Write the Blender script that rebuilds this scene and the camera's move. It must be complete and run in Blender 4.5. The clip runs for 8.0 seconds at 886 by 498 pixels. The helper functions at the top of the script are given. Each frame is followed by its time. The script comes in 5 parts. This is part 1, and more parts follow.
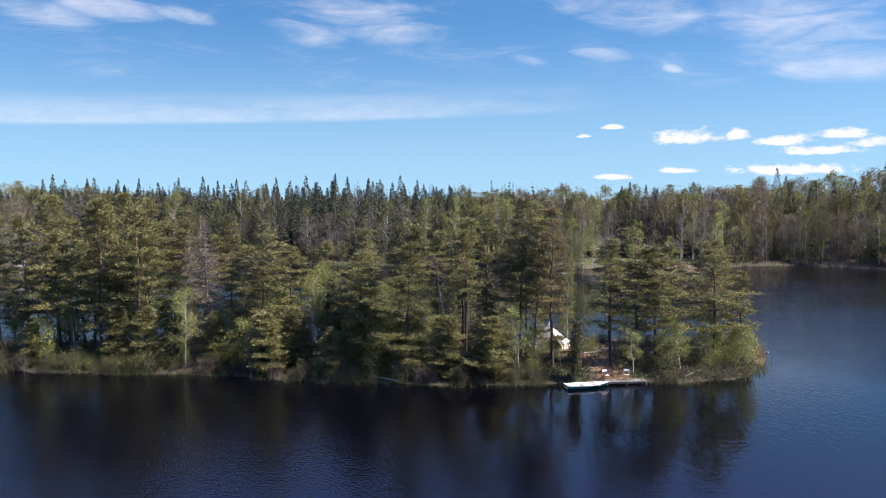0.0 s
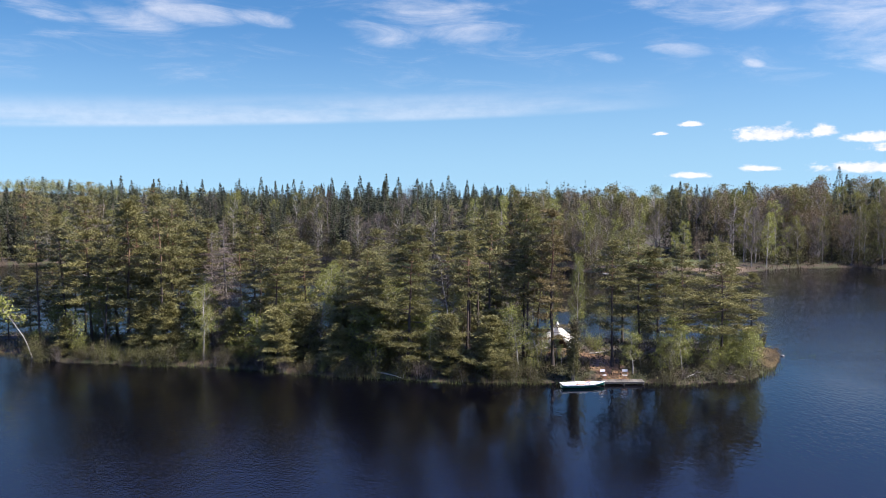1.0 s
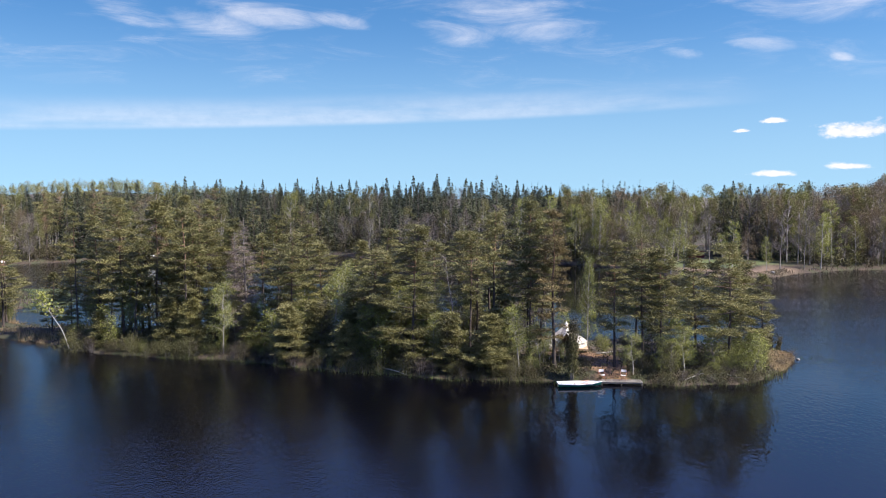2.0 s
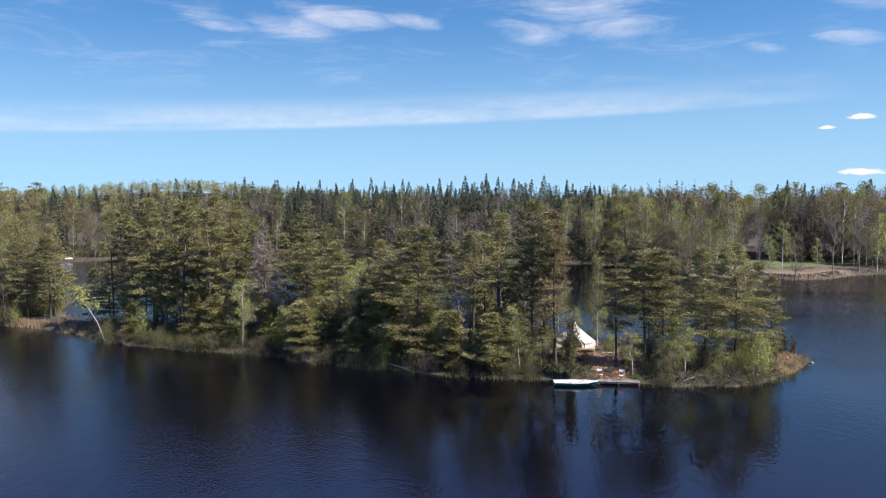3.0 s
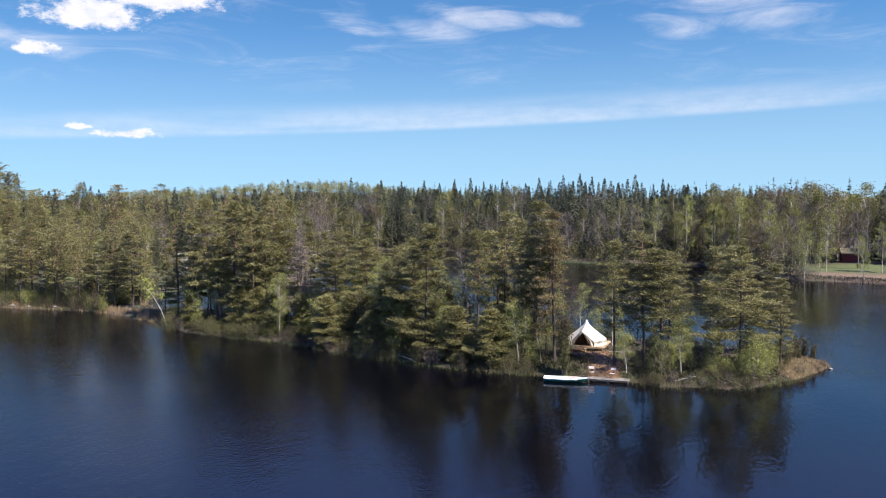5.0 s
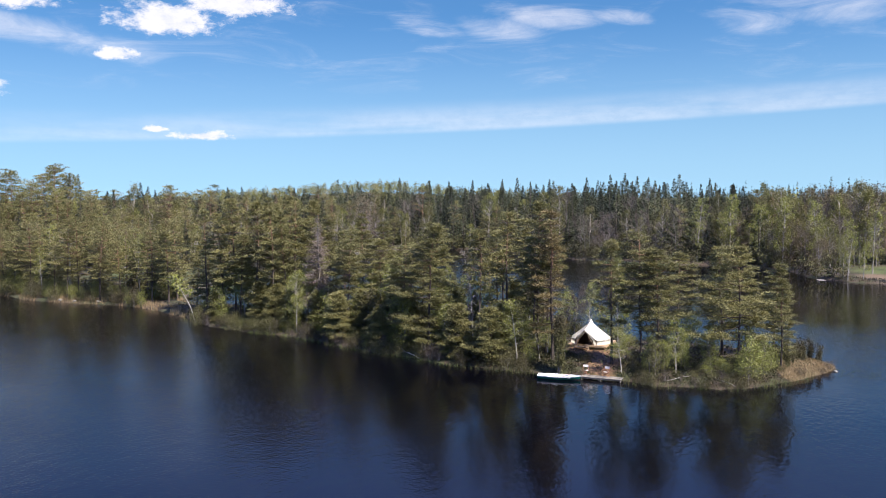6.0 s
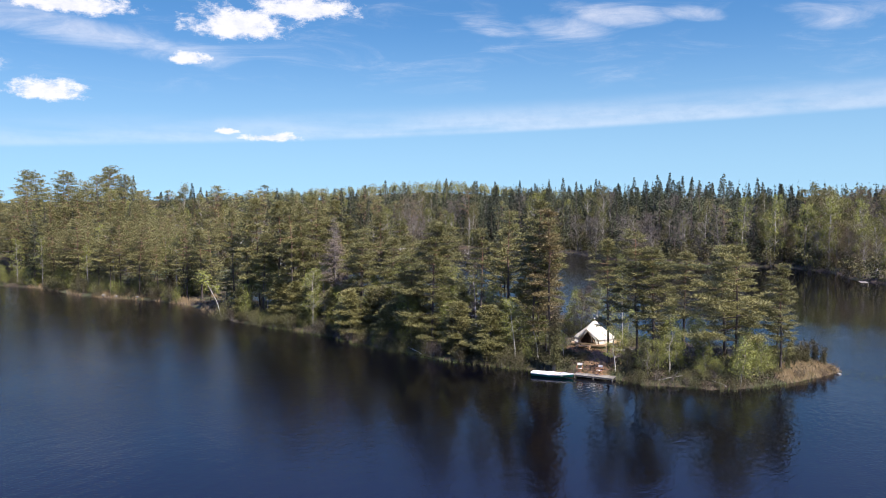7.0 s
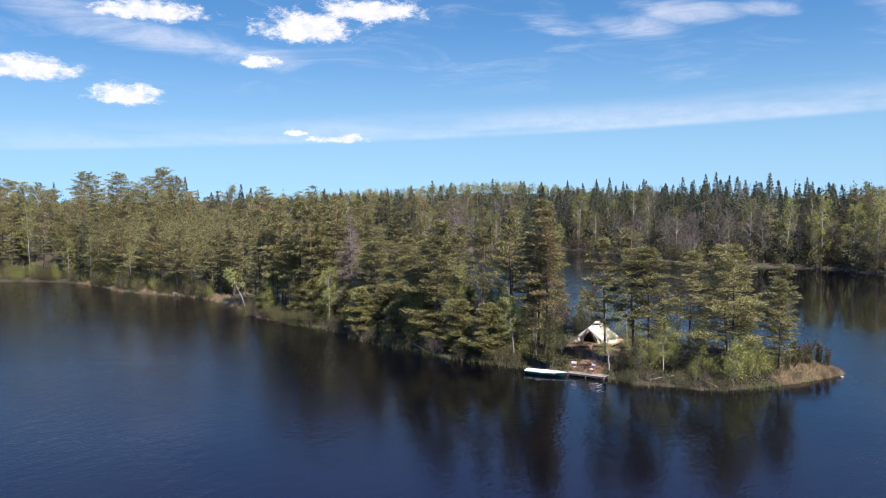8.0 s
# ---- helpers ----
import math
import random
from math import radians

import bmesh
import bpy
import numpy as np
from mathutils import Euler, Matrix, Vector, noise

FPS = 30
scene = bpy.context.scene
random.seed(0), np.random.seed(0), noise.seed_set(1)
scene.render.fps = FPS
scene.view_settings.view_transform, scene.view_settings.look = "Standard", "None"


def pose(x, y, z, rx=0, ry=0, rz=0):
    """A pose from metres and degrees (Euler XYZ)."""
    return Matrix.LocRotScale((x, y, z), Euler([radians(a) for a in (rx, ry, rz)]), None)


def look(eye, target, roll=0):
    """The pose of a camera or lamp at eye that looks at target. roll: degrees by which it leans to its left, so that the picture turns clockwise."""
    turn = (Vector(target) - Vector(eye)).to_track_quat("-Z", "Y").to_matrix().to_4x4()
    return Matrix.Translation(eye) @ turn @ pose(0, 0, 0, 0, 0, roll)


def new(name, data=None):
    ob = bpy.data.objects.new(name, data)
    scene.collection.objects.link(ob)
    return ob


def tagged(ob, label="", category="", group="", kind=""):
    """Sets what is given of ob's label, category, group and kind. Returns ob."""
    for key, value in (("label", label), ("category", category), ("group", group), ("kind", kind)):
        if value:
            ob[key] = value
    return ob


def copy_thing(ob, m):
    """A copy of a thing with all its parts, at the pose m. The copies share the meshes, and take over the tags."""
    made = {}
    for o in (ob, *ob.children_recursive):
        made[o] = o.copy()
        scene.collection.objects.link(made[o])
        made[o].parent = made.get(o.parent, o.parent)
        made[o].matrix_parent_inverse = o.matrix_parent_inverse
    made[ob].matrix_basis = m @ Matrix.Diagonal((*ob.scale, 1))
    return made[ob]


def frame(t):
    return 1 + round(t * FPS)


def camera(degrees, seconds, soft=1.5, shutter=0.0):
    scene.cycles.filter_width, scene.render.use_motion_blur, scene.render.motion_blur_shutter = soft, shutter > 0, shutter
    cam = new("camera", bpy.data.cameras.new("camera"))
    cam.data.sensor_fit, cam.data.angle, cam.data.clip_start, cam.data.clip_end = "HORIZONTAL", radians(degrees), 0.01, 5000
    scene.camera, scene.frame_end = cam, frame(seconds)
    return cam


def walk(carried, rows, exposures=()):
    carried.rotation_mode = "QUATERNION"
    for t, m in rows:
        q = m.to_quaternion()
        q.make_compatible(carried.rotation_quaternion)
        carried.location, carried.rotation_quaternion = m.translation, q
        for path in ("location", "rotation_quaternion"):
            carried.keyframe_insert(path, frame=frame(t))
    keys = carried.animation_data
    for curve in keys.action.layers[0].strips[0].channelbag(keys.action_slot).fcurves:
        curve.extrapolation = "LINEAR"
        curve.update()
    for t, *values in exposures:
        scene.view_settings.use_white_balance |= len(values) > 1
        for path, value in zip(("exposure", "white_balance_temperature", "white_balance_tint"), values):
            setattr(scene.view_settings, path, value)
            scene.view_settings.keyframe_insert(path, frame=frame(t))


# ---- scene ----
cam = camera(58.0, 8.0, 0.5)
PATH = [  # seconds, x, y, z, turn to the left, pitch, roll
    (0.0, -4.436, 0.914, 17.440, -3.854, -3.684, -0.035),
    (0.5, -1.058, -0.263, 17.568, -1.268, -3.721, -0.059),
    (1.0, 2.382, -1.234, 17.681, 1.343, -3.753, -0.083),
    (1.5, 5.873, -2.016, 17.777, 3.961, -3.780, -0.107),
    (2.0, 9.403, -2.623, 17.857, 6.573, -3.801, -0.132),
    (2.5, 12.963, -3.065, 17.922, 9.167, -3.817, -0.156),
    (3.0, 16.540, -3.350, 17.970, 11.734, -3.828, -0.180),
    (3.5, 20.126, -3.483, 18.003, 14.267, -3.833, -0.204),
    (4.0, 23.709, -3.467, 18.019, 16.762, -3.833, -0.228),
    (4.5, 27.281, -3.302, 18.020, 19.218, -3.828, -0.252),
    (5.0, 30.830, -2.983, 18.004, 21.634, -3.817, -0.276),
    (5.5, 34.349, -2.505, 17.973, 24.014, -3.802, -0.300),
    (6.0, 37.827, -1.859, 17.925, 26.363, -3.780, -0.324),
    (6.5, 41.256, -1.032, 17.862, 28.691, -3.754, -0.348),
    (7.0, 44.627, -0.011, 17.783, 31.007, -3.722, -0.372),
    (7.5, 47.931, 1.223, 17.687, 33.324, -3.685, -0.396),
    (8.0, 51.161, 2.689, 17.576, 35.658, -3.642, -0.421),
]
walk(cam, [(t, pose(x, y, z, 90 + pitch, 0, turn) @ pose(0, 0, 0, 0, 0, roll)) for t, x, y, z, turn, pitch, roll in PATH])

# ---- light ----
SUN_AZIMUTH, SUN_HEIGHT = 108.0, 50.0     # degrees clockwise from +y, and above the horizon
scene.view_settings.exposure = 1.15

CUMULUS = [  # azimuth, height, half width, half height of each small cloud, degrees
    (20.8, 4.2, 2.6, 0.62), (24.0, 4.3, 0.9, 0.58), (27.0, 3.8, 2.1, 0.45), (30.3, 4.1, 1.8, 0.45), (28.9, 3.1, 2.4, 0.4),
    (15.9, 4.9, 0.9, 0.22), (13.9, 4.3, 0.6, 0.16), (20.3, 1.9, 1.3, 0.31), (15.8, 1.5, 1.3, 0.31), (27.3, 1.9, 4.0, 0.49),
    (32.1, 3.5, 1.5, 0.4), (-57.0, 7.1, 2.35, 0.92), (-62.7, 8.5, 3.14, 1.02), (-42.9, 4.3, 2.2, 0.45), (-46.0, 4.7, 0.9, 0.33),
    (-44.9, 12.0, 3.58, 1.54), (-40.8, 13.1, 4.03, 1.02), (-48.3, 9.5, 1.68, 0.56), (-55.5, 12.5, 4.03, 0.9),
]

VEILS = [  # the same for the high thin clouds
    (27.1, 11.5, 6.9, 2.43), (29.8, 8.5, 7.3, 1.82), (17.4, 12.5, 6.5, 1.62), (14.8, 9.9, 2.4, 0.61), (10.1, 9.5, 1.8, 0.49),
    (19.7, 8.7, 0.8, 0.32), (-1.5, 12.5, 4.9, 2.03), (-5.8, 11.2, 3.6, 0.89), (-13.7, 12.0, 2.4, 0.61), (-17.9, 12.2, 2.8, 0.81),
    (-22.5, 11.6, 3.6, 1.01), (-61.0, 12.2, 6.5, 1.22), (-54.2, 10.6, 10.5, 1.22), (-19.4, 12.3, 4.9, 0.89), (-27.4, 11.8, 3.2, 0.81),
]


class Nodes:
    """Short forms for building node trees."""

    def __init__(self, tree):
        self.tree, self.nodes = tree, tree.nodes
        self.nodes.clear()

    def add(self, kind, **sockets):
        node = self.nodes.new(kind)
        for key, value in sockets.items():
            self.put(node.inputs[key.replace("_", " ")], value)
        return node

    def put(self, socket, value):
        if isinstance(value, bpy.types.NodeSocket):
            self.tree.links.new(value, socket)
        else:
            socket.default_value = value

    def math(self, op, a, b=0.0, c=0.0, clamp=False):
        node = self.nodes.new("ShaderNodeMath")
        node.operation, node.use_clamp = op, clamp
        for s, v in zip(node.inputs, (a, b, c)):
            self.put(s, v)
        return node.outputs[0]

    def mix(self, fac, a, b, blend="MIX"):
        node = self.nodes.new("ShaderNodeMix")
        node.data_type, node.blend_type = "RGBA", blend
        for i, v in ((0, fac), (6, a), (7, b)):
            self.put(node.inputs[i], v)
        return node.outputs[2]

    def span(self, value, lo, hi, to_lo=0.0, to_hi=1.0, smooth=True):
        node = self.nodes.new("ShaderNodeMapRange")
        node.interpolation_type = "SMOOTHSTEP" if smooth else "LINEAR"
        for s, v in zip(node.inputs, (value, lo, hi, to_lo, to_hi)):
            self.put(s, v)
        return node.outputs[0]

    def noise(self, vector, scale, detail=4.0, rough=0.55, distort=0.0):
        node = self.nodes.new("ShaderNodeTexNoise")
        self.put(node.inputs["Vector"], vector)
        for key, v in (("Scale", scale), ("Detail", detail), ("Roughness", rough), ("Distortion", distort)):
            self.put(node.inputs[key], v)
        return node.outputs[0]

    def stretch(self, vector, scale, turn=(0, 0, 0), shift=(0, 0, 0)):
        node = self.nodes.new("ShaderNodeMapping")
        self.put(node.inputs["Vector"], vector)
        node.inputs["Scale"].default_value = scale
        node.inputs["Rotation"].default_value = [radians(a) for a in turn]
        node.inputs["Location"].default_value = shift
        return node.outputs[0]

    def bump(self, height, strength, distance, normal=None):
        node = self.nodes.new("ShaderNodeBump")
        self.put(node.inputs["Height"], height)
        self.put(node.inputs["Strength"], strength)
        self.put(node.inputs["Distance"], distance)
        if normal is not None:
            self.put(node.inputs["Normal"], normal)
        return node.outputs[0]


def make_sky():
    world = bpy.data.worlds.new("sky")
    world.use_nodes = True
    scene.world = world
    n = Nodes(world.node_tree)
    sky = n.nodes.new("ShaderNodeTexSky")
    sky.sky_type, sky.sun_disc = "NISHITA", False
    sky.sun_elevation, sky.sun_rotation = radians(SUN_HEIGHT), radians(SUN_AZIMUTH)
    sky.air_density, sky.dust_density, sky.ozone_density = 1.0, 0.35, 2.2
    way = n.nodes.new("ShaderNodeTexCoord").outputs["Generated"]
    split = n.add("ShaderNodeSeparateXYZ", Vector=way)
    x, y, z = split.outputs
    raised = n.add("ShaderNodeCombineXYZ", X=x, Y=y, Z=n.math("ADD", n.math("MULTIPLY", z, 1.15), 0.15))
    n.put(sky.inputs["Vector"], raised.outputs[0])
    hue = n.add("ShaderNodeHueSaturation", Saturation=1.22, Color=sky.outputs[0])
    pale = n.mix(n.math("MULTIPLY", n.span(z, 0.23, 0.0), 0.55), hue.outputs[0], (3.4, 4.25, 4.9, 1))
    azimuth = n.math("MULTIPLY", n.math("ARCTAN2", x, y), 57.2958)
    height = n.math("MULTIPLY", n.math("ARCSINE", z), 57.2958)
    flat = n.add("ShaderNodeCombineXYZ", X=azimuth, Y=height, Z=0.0).outputs[0]
    # ragged edges shared by all the small clouds
    edge = n.noise(n.stretch(flat, (1.0, 1.7, 1)), 0.75, 7.0, 0.66)
    puff = None
    for a, h, w, t in CUMULUS:
        u = n.math("DIVIDE", n.math("SUBTRACT", azimuth, a), w)
        v = n.math("DIVIDE", n.math("SUBTRACT", height, h - 0.3 * t), t)
        under = n.math("MULTIPLY", n.math("MINIMUM", v, 0.0), 1.7)      # flat bases
        v = n.math("ADD", n.math("MAXIMUM", v, 0.0), under)
        r = n.math("SQRT", n.math("ADD", n.math("MULTIPLY", u, u), n.math("MULTIPLY", v, v)))
        m = n.math("SUBTRACT", 1.0, r)
        puff = m if puff is None else n.math("MAXIMUM", puff, m)
    puff = n.math("ADD", puff, n.math("MULTIPLY", n.math("SUBTRACT", edge, 0.5), 2.3))
    puff = n.math("MULTIPLY", n.span(puff, -0.12, 0.55), 0.95)
    # long pale band and the high wisps over it
    middle = n.math("ADD", 6.2, n.math("MULTIPLY", azimuth, 0.036))
    off = n.math("SUBTRACT", height, middle)
    wisp = n.noise(n.stretch(flat, (0.07, 0.55, 1), (0, 0, -3)), 1.0, 6.0, 0.5, 0.3)
    low_side = n.span(off, -0.85, -0.45)
    high_side = n.span(off, 1.7, -0.2)
    ends = n.math("MULTIPLY", n.span(azimuth, -95.0, -30.0), n.span(azimuth, 17.0, 2.0))
    band = n.math("MULTIPLY", n.math("MULTIPLY", low_side, high_side), n.math("MULTIPLY", ends, n.span(wisp, 0.25, 0.62)))
    high = n.noise(n.stretch(flat, (0.10, 0.46, 1), (0, 0, 9), (3.0, 1.0, 0)), 1.3, 10.0, 0.64, 0.8)
    veil = None
    for a, h, w, t in VEILS:
        u = n.math("DIVIDE", n.math("SUBTRACT", azimuth, a), w)
        v = n.math("DIVIDE", n.math("SUBTRACT", n.math("SUBTRACT", height, h), n.math("MULTIPLY", n.math("SUBTRACT", azimuth, a), -0.14)), t)
        m = n.math("SUBTRACT", 1.0, n.math("ADD", n.math("MULTIPLY", u, u), n.math("MULTIPLY", v, v)), clamp=True)
        veil = m if veil is None else n.math("MAXIMUM", veil, m)
    veil = n.span(n.math("ADD", veil, n.math("MULTIPLY", n.math("SUBTRACT", high, 0.47), 3.6)), 0.0, 2.1)
    veil = n.math("MULTIPLY", veil, n.span(height, 6.5, 8.5))
    # unseen cirrus added above the view to lighten the water's reflections
    beyond = n.math("MULTIPLY", n.span(high, 0.30, 0.60), n.math("MULTIPLY", n.span(height, 12.5, 20.0), n.span(height, 62.0, 30.0)))
    veil = n.math("MAXIMUM", veil, n.math("MULTIPLY", beyond, 0.3))
    veil = n.math("ADD", n.math("MULTIPLY", band, 0.36), n.math("MULTIPLY", veil, 0.58), clamp=True)
    cloud = n.math("MAXIMUM", veil, puff)
    lit = n.mix(n.span(edge, 0.35, 0.6), (5.5, 5.45, 6.0, 1), (6.6, 6.35, 6.6, 1))
    tinted = n.mix(1.0, pale, (0.87, 1.02, 1.06, 1), "MULTIPLY")
    # sky above the view brightened towards violet, to colour the water's reflections
    tinted = n.mix(n.span(z, 0.23, 0.45), tinted, n.mix(1.0, tinted, (1.55, 1.25, 2.05, 1), "MULTIPLY"))
    colour = n.mix(n.math("MULTIPLY", cloud, 0.9), tinted, lit)
    back = n.add("ShaderNodeBackground", Color=colour, Strength=0.080)
    out = n.nodes.new("ShaderNodeOutputWorld")
    n.put(out.inputs["Surface"], back.outputs[0])


make_sky()
sun = new("sun", bpy.data.lights.new("sun", "SUN"))
sun.data.energy, sun.data.angle, sun.data.color = 5.0, radians(0.53), (1.0, 0.92, 0.85)
_a, _h = radians(SUN_AZIMUTH), radians(SUN_HEIGHT)
sun.matrix_basis = look((0, 0, 60), Vector((0, 0, 60)) - Vector((math.sin(_a) * math.cos(_h), math.cos(_a) * math.cos(_h), math.sin(_h))))

# ---- materials ----


def material(name):
    m = bpy.data.materials.new(name)
    m.use_nodes = True
    n = Nodes(m.node_tree)
    out = n.nodes.new("ShaderNodeOutputMaterial")
    return m, n, out


def principled(n, out, **sockets):
    node = n.add("ShaderNodeBsdfPrincipled", **sockets)
    n.put(out.inputs["Surface"], node.outputs[0])
    return node


def rgb(*c):
    return (*c, 1.0)


def foliage(name, dark, light, through_it=0.35, patch=0.8, other=None):
    """Leaves or needles: colour varies a little from tuft to tuft, more over a crown and from tree to tree (tone)."""
    m, n, out = material(name)
    geo = n.nodes.new("ShaderNodeNewGeometry")
    info = n.nodes.new("ShaderNodeObjectInfo")
    tone = n.nodes.new("ShaderNodeAttribute")
    tone.attribute_name = "tone"
    wide = n.noise(geo.outputs["Position"], patch, 3.0, 0.6)
    v = n.math("ADD", n.math("MULTIPLY", geo.outputs["Random Per Island"], 0.28), n.math("MULTIPLY", info.outputs["Random"], 0.4))
    v = n.math("ADD", v, n.math("MULTIPLY", n.span(wide, 0.3, 0.7), 0.32))
    v = n.math("ADD", v, n.math("MULTIPLY", tone.outputs["Fac"], 0.8), clamp=True)
    colour = n.mix(v, rgb(*dark), rgb(*light))
    if other:
        stand_of = n.span(n.noise(geo.outputs["Position"], 0.11, 3.0, 0.6), 0.44, 0.62)
        colour = n.mix(n.math("MULTIPLY", stand_of, 0.75), colour, n.mix(v, rgb(*[0.55 * c for c in other]), rgb(*other)))
    p = n.add("ShaderNodeBsdfPrincipled", Base_Color=colour, Roughness=0.6)
    p.inputs["Specular IOR Level"].default_value = 0.25
    t = n.add("ShaderNodeBsdfTranslucent", Color=n.mix(0.5, colour, rgb(*light)))
    mix = n.add("ShaderNodeMixShader", Fac=through_it)
    n.put(mix.inputs[1], p.outputs[0])
    n.put(mix.inputs[2], t.outputs[0])
    n.put(out.inputs["Surface"], mix.outputs[0])
    return m


def bark(name, low, high, top=None, from_z=5.0, to_z=9.0, scale=6.0):
    """Bark with furrows along the stem; top: the colour higher up the stem."""
    m, n, out = material(name)
    co = n.nodes.new("ShaderNodeTexCoord").outputs["Object"]
    grain = n.noise(n.stretch(co, (1, 1, 0.22)), scale, 5.0, 0.65)
    colour = n.mix(n.span(grain, 0.32, 0.68), rgb(*low), rgb(*high))
    if top:
        z = n.add("ShaderNodeSeparateXYZ", Vector=co).outputs[2]
        colour = n.mix(n.math("MULTIPLY", n.span(z, from_z, to_z), 0.8), colour, rgb(*top))
    p = principled(n, out, Base_Color=colour, Roughness=0.9)
    n.put(p.inputs["Normal"], n.bump(grain, 0.6, 0.05))
    return m


def birch_bark(name):
    m, n, out = material(name)
    co = n.nodes.new("ShaderNodeTexCoord").outputs["Object"]
    marks = n.noise(n.stretch(co, (3, 3, 9)), 1.2, 3.0, 0.7)
    base = n.noise(co, 0.9, 3.0)
    colour = n.mix(n.span(marks, 0.58, 0.66), n.mix(base, rgb(0.42, 0.39, 0.35), rgb(0.26, 0.235, 0.205)), rgb(0.05, 0.045, 0.04))
    principled(n, out, Base_Color=colour, Roughness=0.75)
    return m


def plain(name, a, b, scale=3.0, rough=0.7, bump=0.2, distance=0.01, metal=0.0, stretch=(1, 1, 1), fine=None):
    """A surface of two mixed tones with grain and fine relief."""
    m, n, out = material(name)
    co = n.nodes.new("ShaderNodeTexCoord").outputs["Object"]
    info = n.nodes.new("ShaderNodeObjectInfo")
    g = n.noise(n.stretch(co, stretch), scale, 5.0, 0.6)
    f = n.noise(n.stretch(co, stretch), fine or scale * 7, 3.0, 0.6)
    v = n.math("ADD", n.math("MULTIPLY", g, 0.6), n.math("MULTIPLY", f, 0.4))
    v = n.math("ADD", v, n.math("MULTIPLY", n.math("SUBTRACT", info.outputs["Random"], 0.5), 0.25))
    colour = n.mix(n.span(v, 0.3, 0.7), rgb(*a), rgb(*b))
    p = principled(n, out, Base_Color=colour, Roughness=rough, Metallic=metal)
    n.put(p.inputs["Normal"], n.bump(f, bump, distance))
    return m


def water_surface():
    m, n, out = material("lake_water")
    pos = n.nodes.new("ShaderNodeNewGeometry").outputs["Position"]
    gusts = n.span(n.noise(n.stretch(pos, (0.5, 1.0, 1), (0, 0, 20)), 0.06, 3.0, 0.6), 0.36, 0.64, 0.65, 1.15)
    ripple = n.noise(n.stretch(pos, (1.0, 0.8, 1), (0, 0, 14)), 4.6, 2.0, 0.6, 0.3)
    swell = n.noise(n.stretch(pos, (1.2, 0.6, 1), (0, 0, -10)), 0.8, 2.0, 0.5, 0.2)
    h = n.math("ADD", n.math("MULTIPLY", ripple, gusts), n.math("MULTIPLY", swell, 1.1))
    x, y, _ = n.add("ShaderNodeSeparateXYZ", Vector=pos).outputs
    # calm in the lee of the tip and in the lagoon behind it, wind on the open lake
    u, v = n.math("DIVIDE", n.math("SUBTRACT", x, 22.0), 24.0), n.math("DIVIDE", n.math("SUBTRACT", y, 68.0), 22.0)
    lee = n.span(n.math("SQRT", n.math("ADD", n.math("MULTIPLY", u, u), n.math("MULTIPLY", v, v))), 1.25, 0.55)
    lagoon = n.math("MULTIPLY", n.span(y, 112.0, 126.0), n.math("MULTIPLY", n.span(x, 50.0, 36.0), n.span(x, -12.0, 8.0)))
    wind = n.math("SUBTRACT", 1.0, n.math("MAXIMUM", n.math("MULTIPLY", lee, 0.66), n.math("MULTIPLY", lagoon, 0.82)))
    wind = n.math("MULTIPLY", wind, n.math("ADD", n.span(x, 34.0, 52.0, 1.0, 2.0), n.span(x, 12.0, -14.0, 0.0, 0.35)))
    h = n.math("MULTIPLY", h, wind)
    chop = n.noise(n.stretch(pos, (1.5, 0.7, 1), (0, 0, 24)), 1.7, 1.5, 0.5, 0.3)
    h = n.math("ADD", h, n.math("MULTIPLY", n.math("MULTIPLY", chop, lee), 1.1))
    p = principled(n, out, Base_Color=rgb(0.0012, 0.0012, 0.0026), Roughness=0.035, IOR=1.333)
    n.put(p.inputs["Normal"], n.bump(h, 1.0, 0.021))
    return m


def ground_surface():
    m, n, out = material("forest_floor")
    pos = n.nodes.new("ShaderNodeNewGeometry").outputs["Position"]
    a = n.noise(pos, 0.35, 5.0, 0.6)
    b = n.noise(pos, 2.6, 5.0, 0.65)
    c = n.noise(pos, 11.0, 3.0, 0.6)
    litter = n.mix(n.span(b, 0.35, 0.65), rgb(0.022, 0.016, 0.011), rgb(0.075, 0.05, 0.03))
    moss = n.mix(n.span(c, 0.3, 0.7), rgb(0.02, 0.024, 0.009), rgb(0.055, 0.06, 0.02))
    colour = n.mix(n.span(a, 0.46, 0.60), litter, moss)
    # mown grass on the two lawns and the meadow
    lawn_mask = n.nodes.new("ShaderNodeAttribute")
    lawn_mask.attribute_name = "lawn"
    lawn = n.mix(n.span(c, 0.3, 0.7), rgb(0.045, 0.062, 0.016), rgb(0.092, 0.108, 0.032))
    colour = n.mix(lawn_mask.outputs["Fac"], colour, lawn)
    dry_mask = n.nodes.new("ShaderNodeAttribute")
    dry_mask.attribute_name = "dry"
    straw = n.mix(n.span(b, 0.3, 0.7), rgb(0.085, 0.056, 0.034), rgb(0.19, 0.132, 0.082))
    colour = n.mix(n.math("MULTIPLY", dry_mask.outputs["Fac"], n.math("SUBTRACT", 1.0, lawn_mask.outputs["Fac"])), colour, straw)
    track_mask = n.nodes.new("ShaderNodeAttribute")
    track_mask.attribute_name = "track"
    track = n.mix(n.span(b, 0.35, 0.65), rgb(0.10, 0.056, 0.026), rgb(0.235, 0.135, 0.066))
    colour = n.mix(track_mask.outputs["Fac"], colour, track)
    p = principled(n, out, Base_Color=colour, Roughness=0.95)
    n.put(p.inputs["Normal"], n.bump(n.math("ADD", b, n.math("MULTIPLY", c, 0.5)), 0.8, 0.12))
    return m


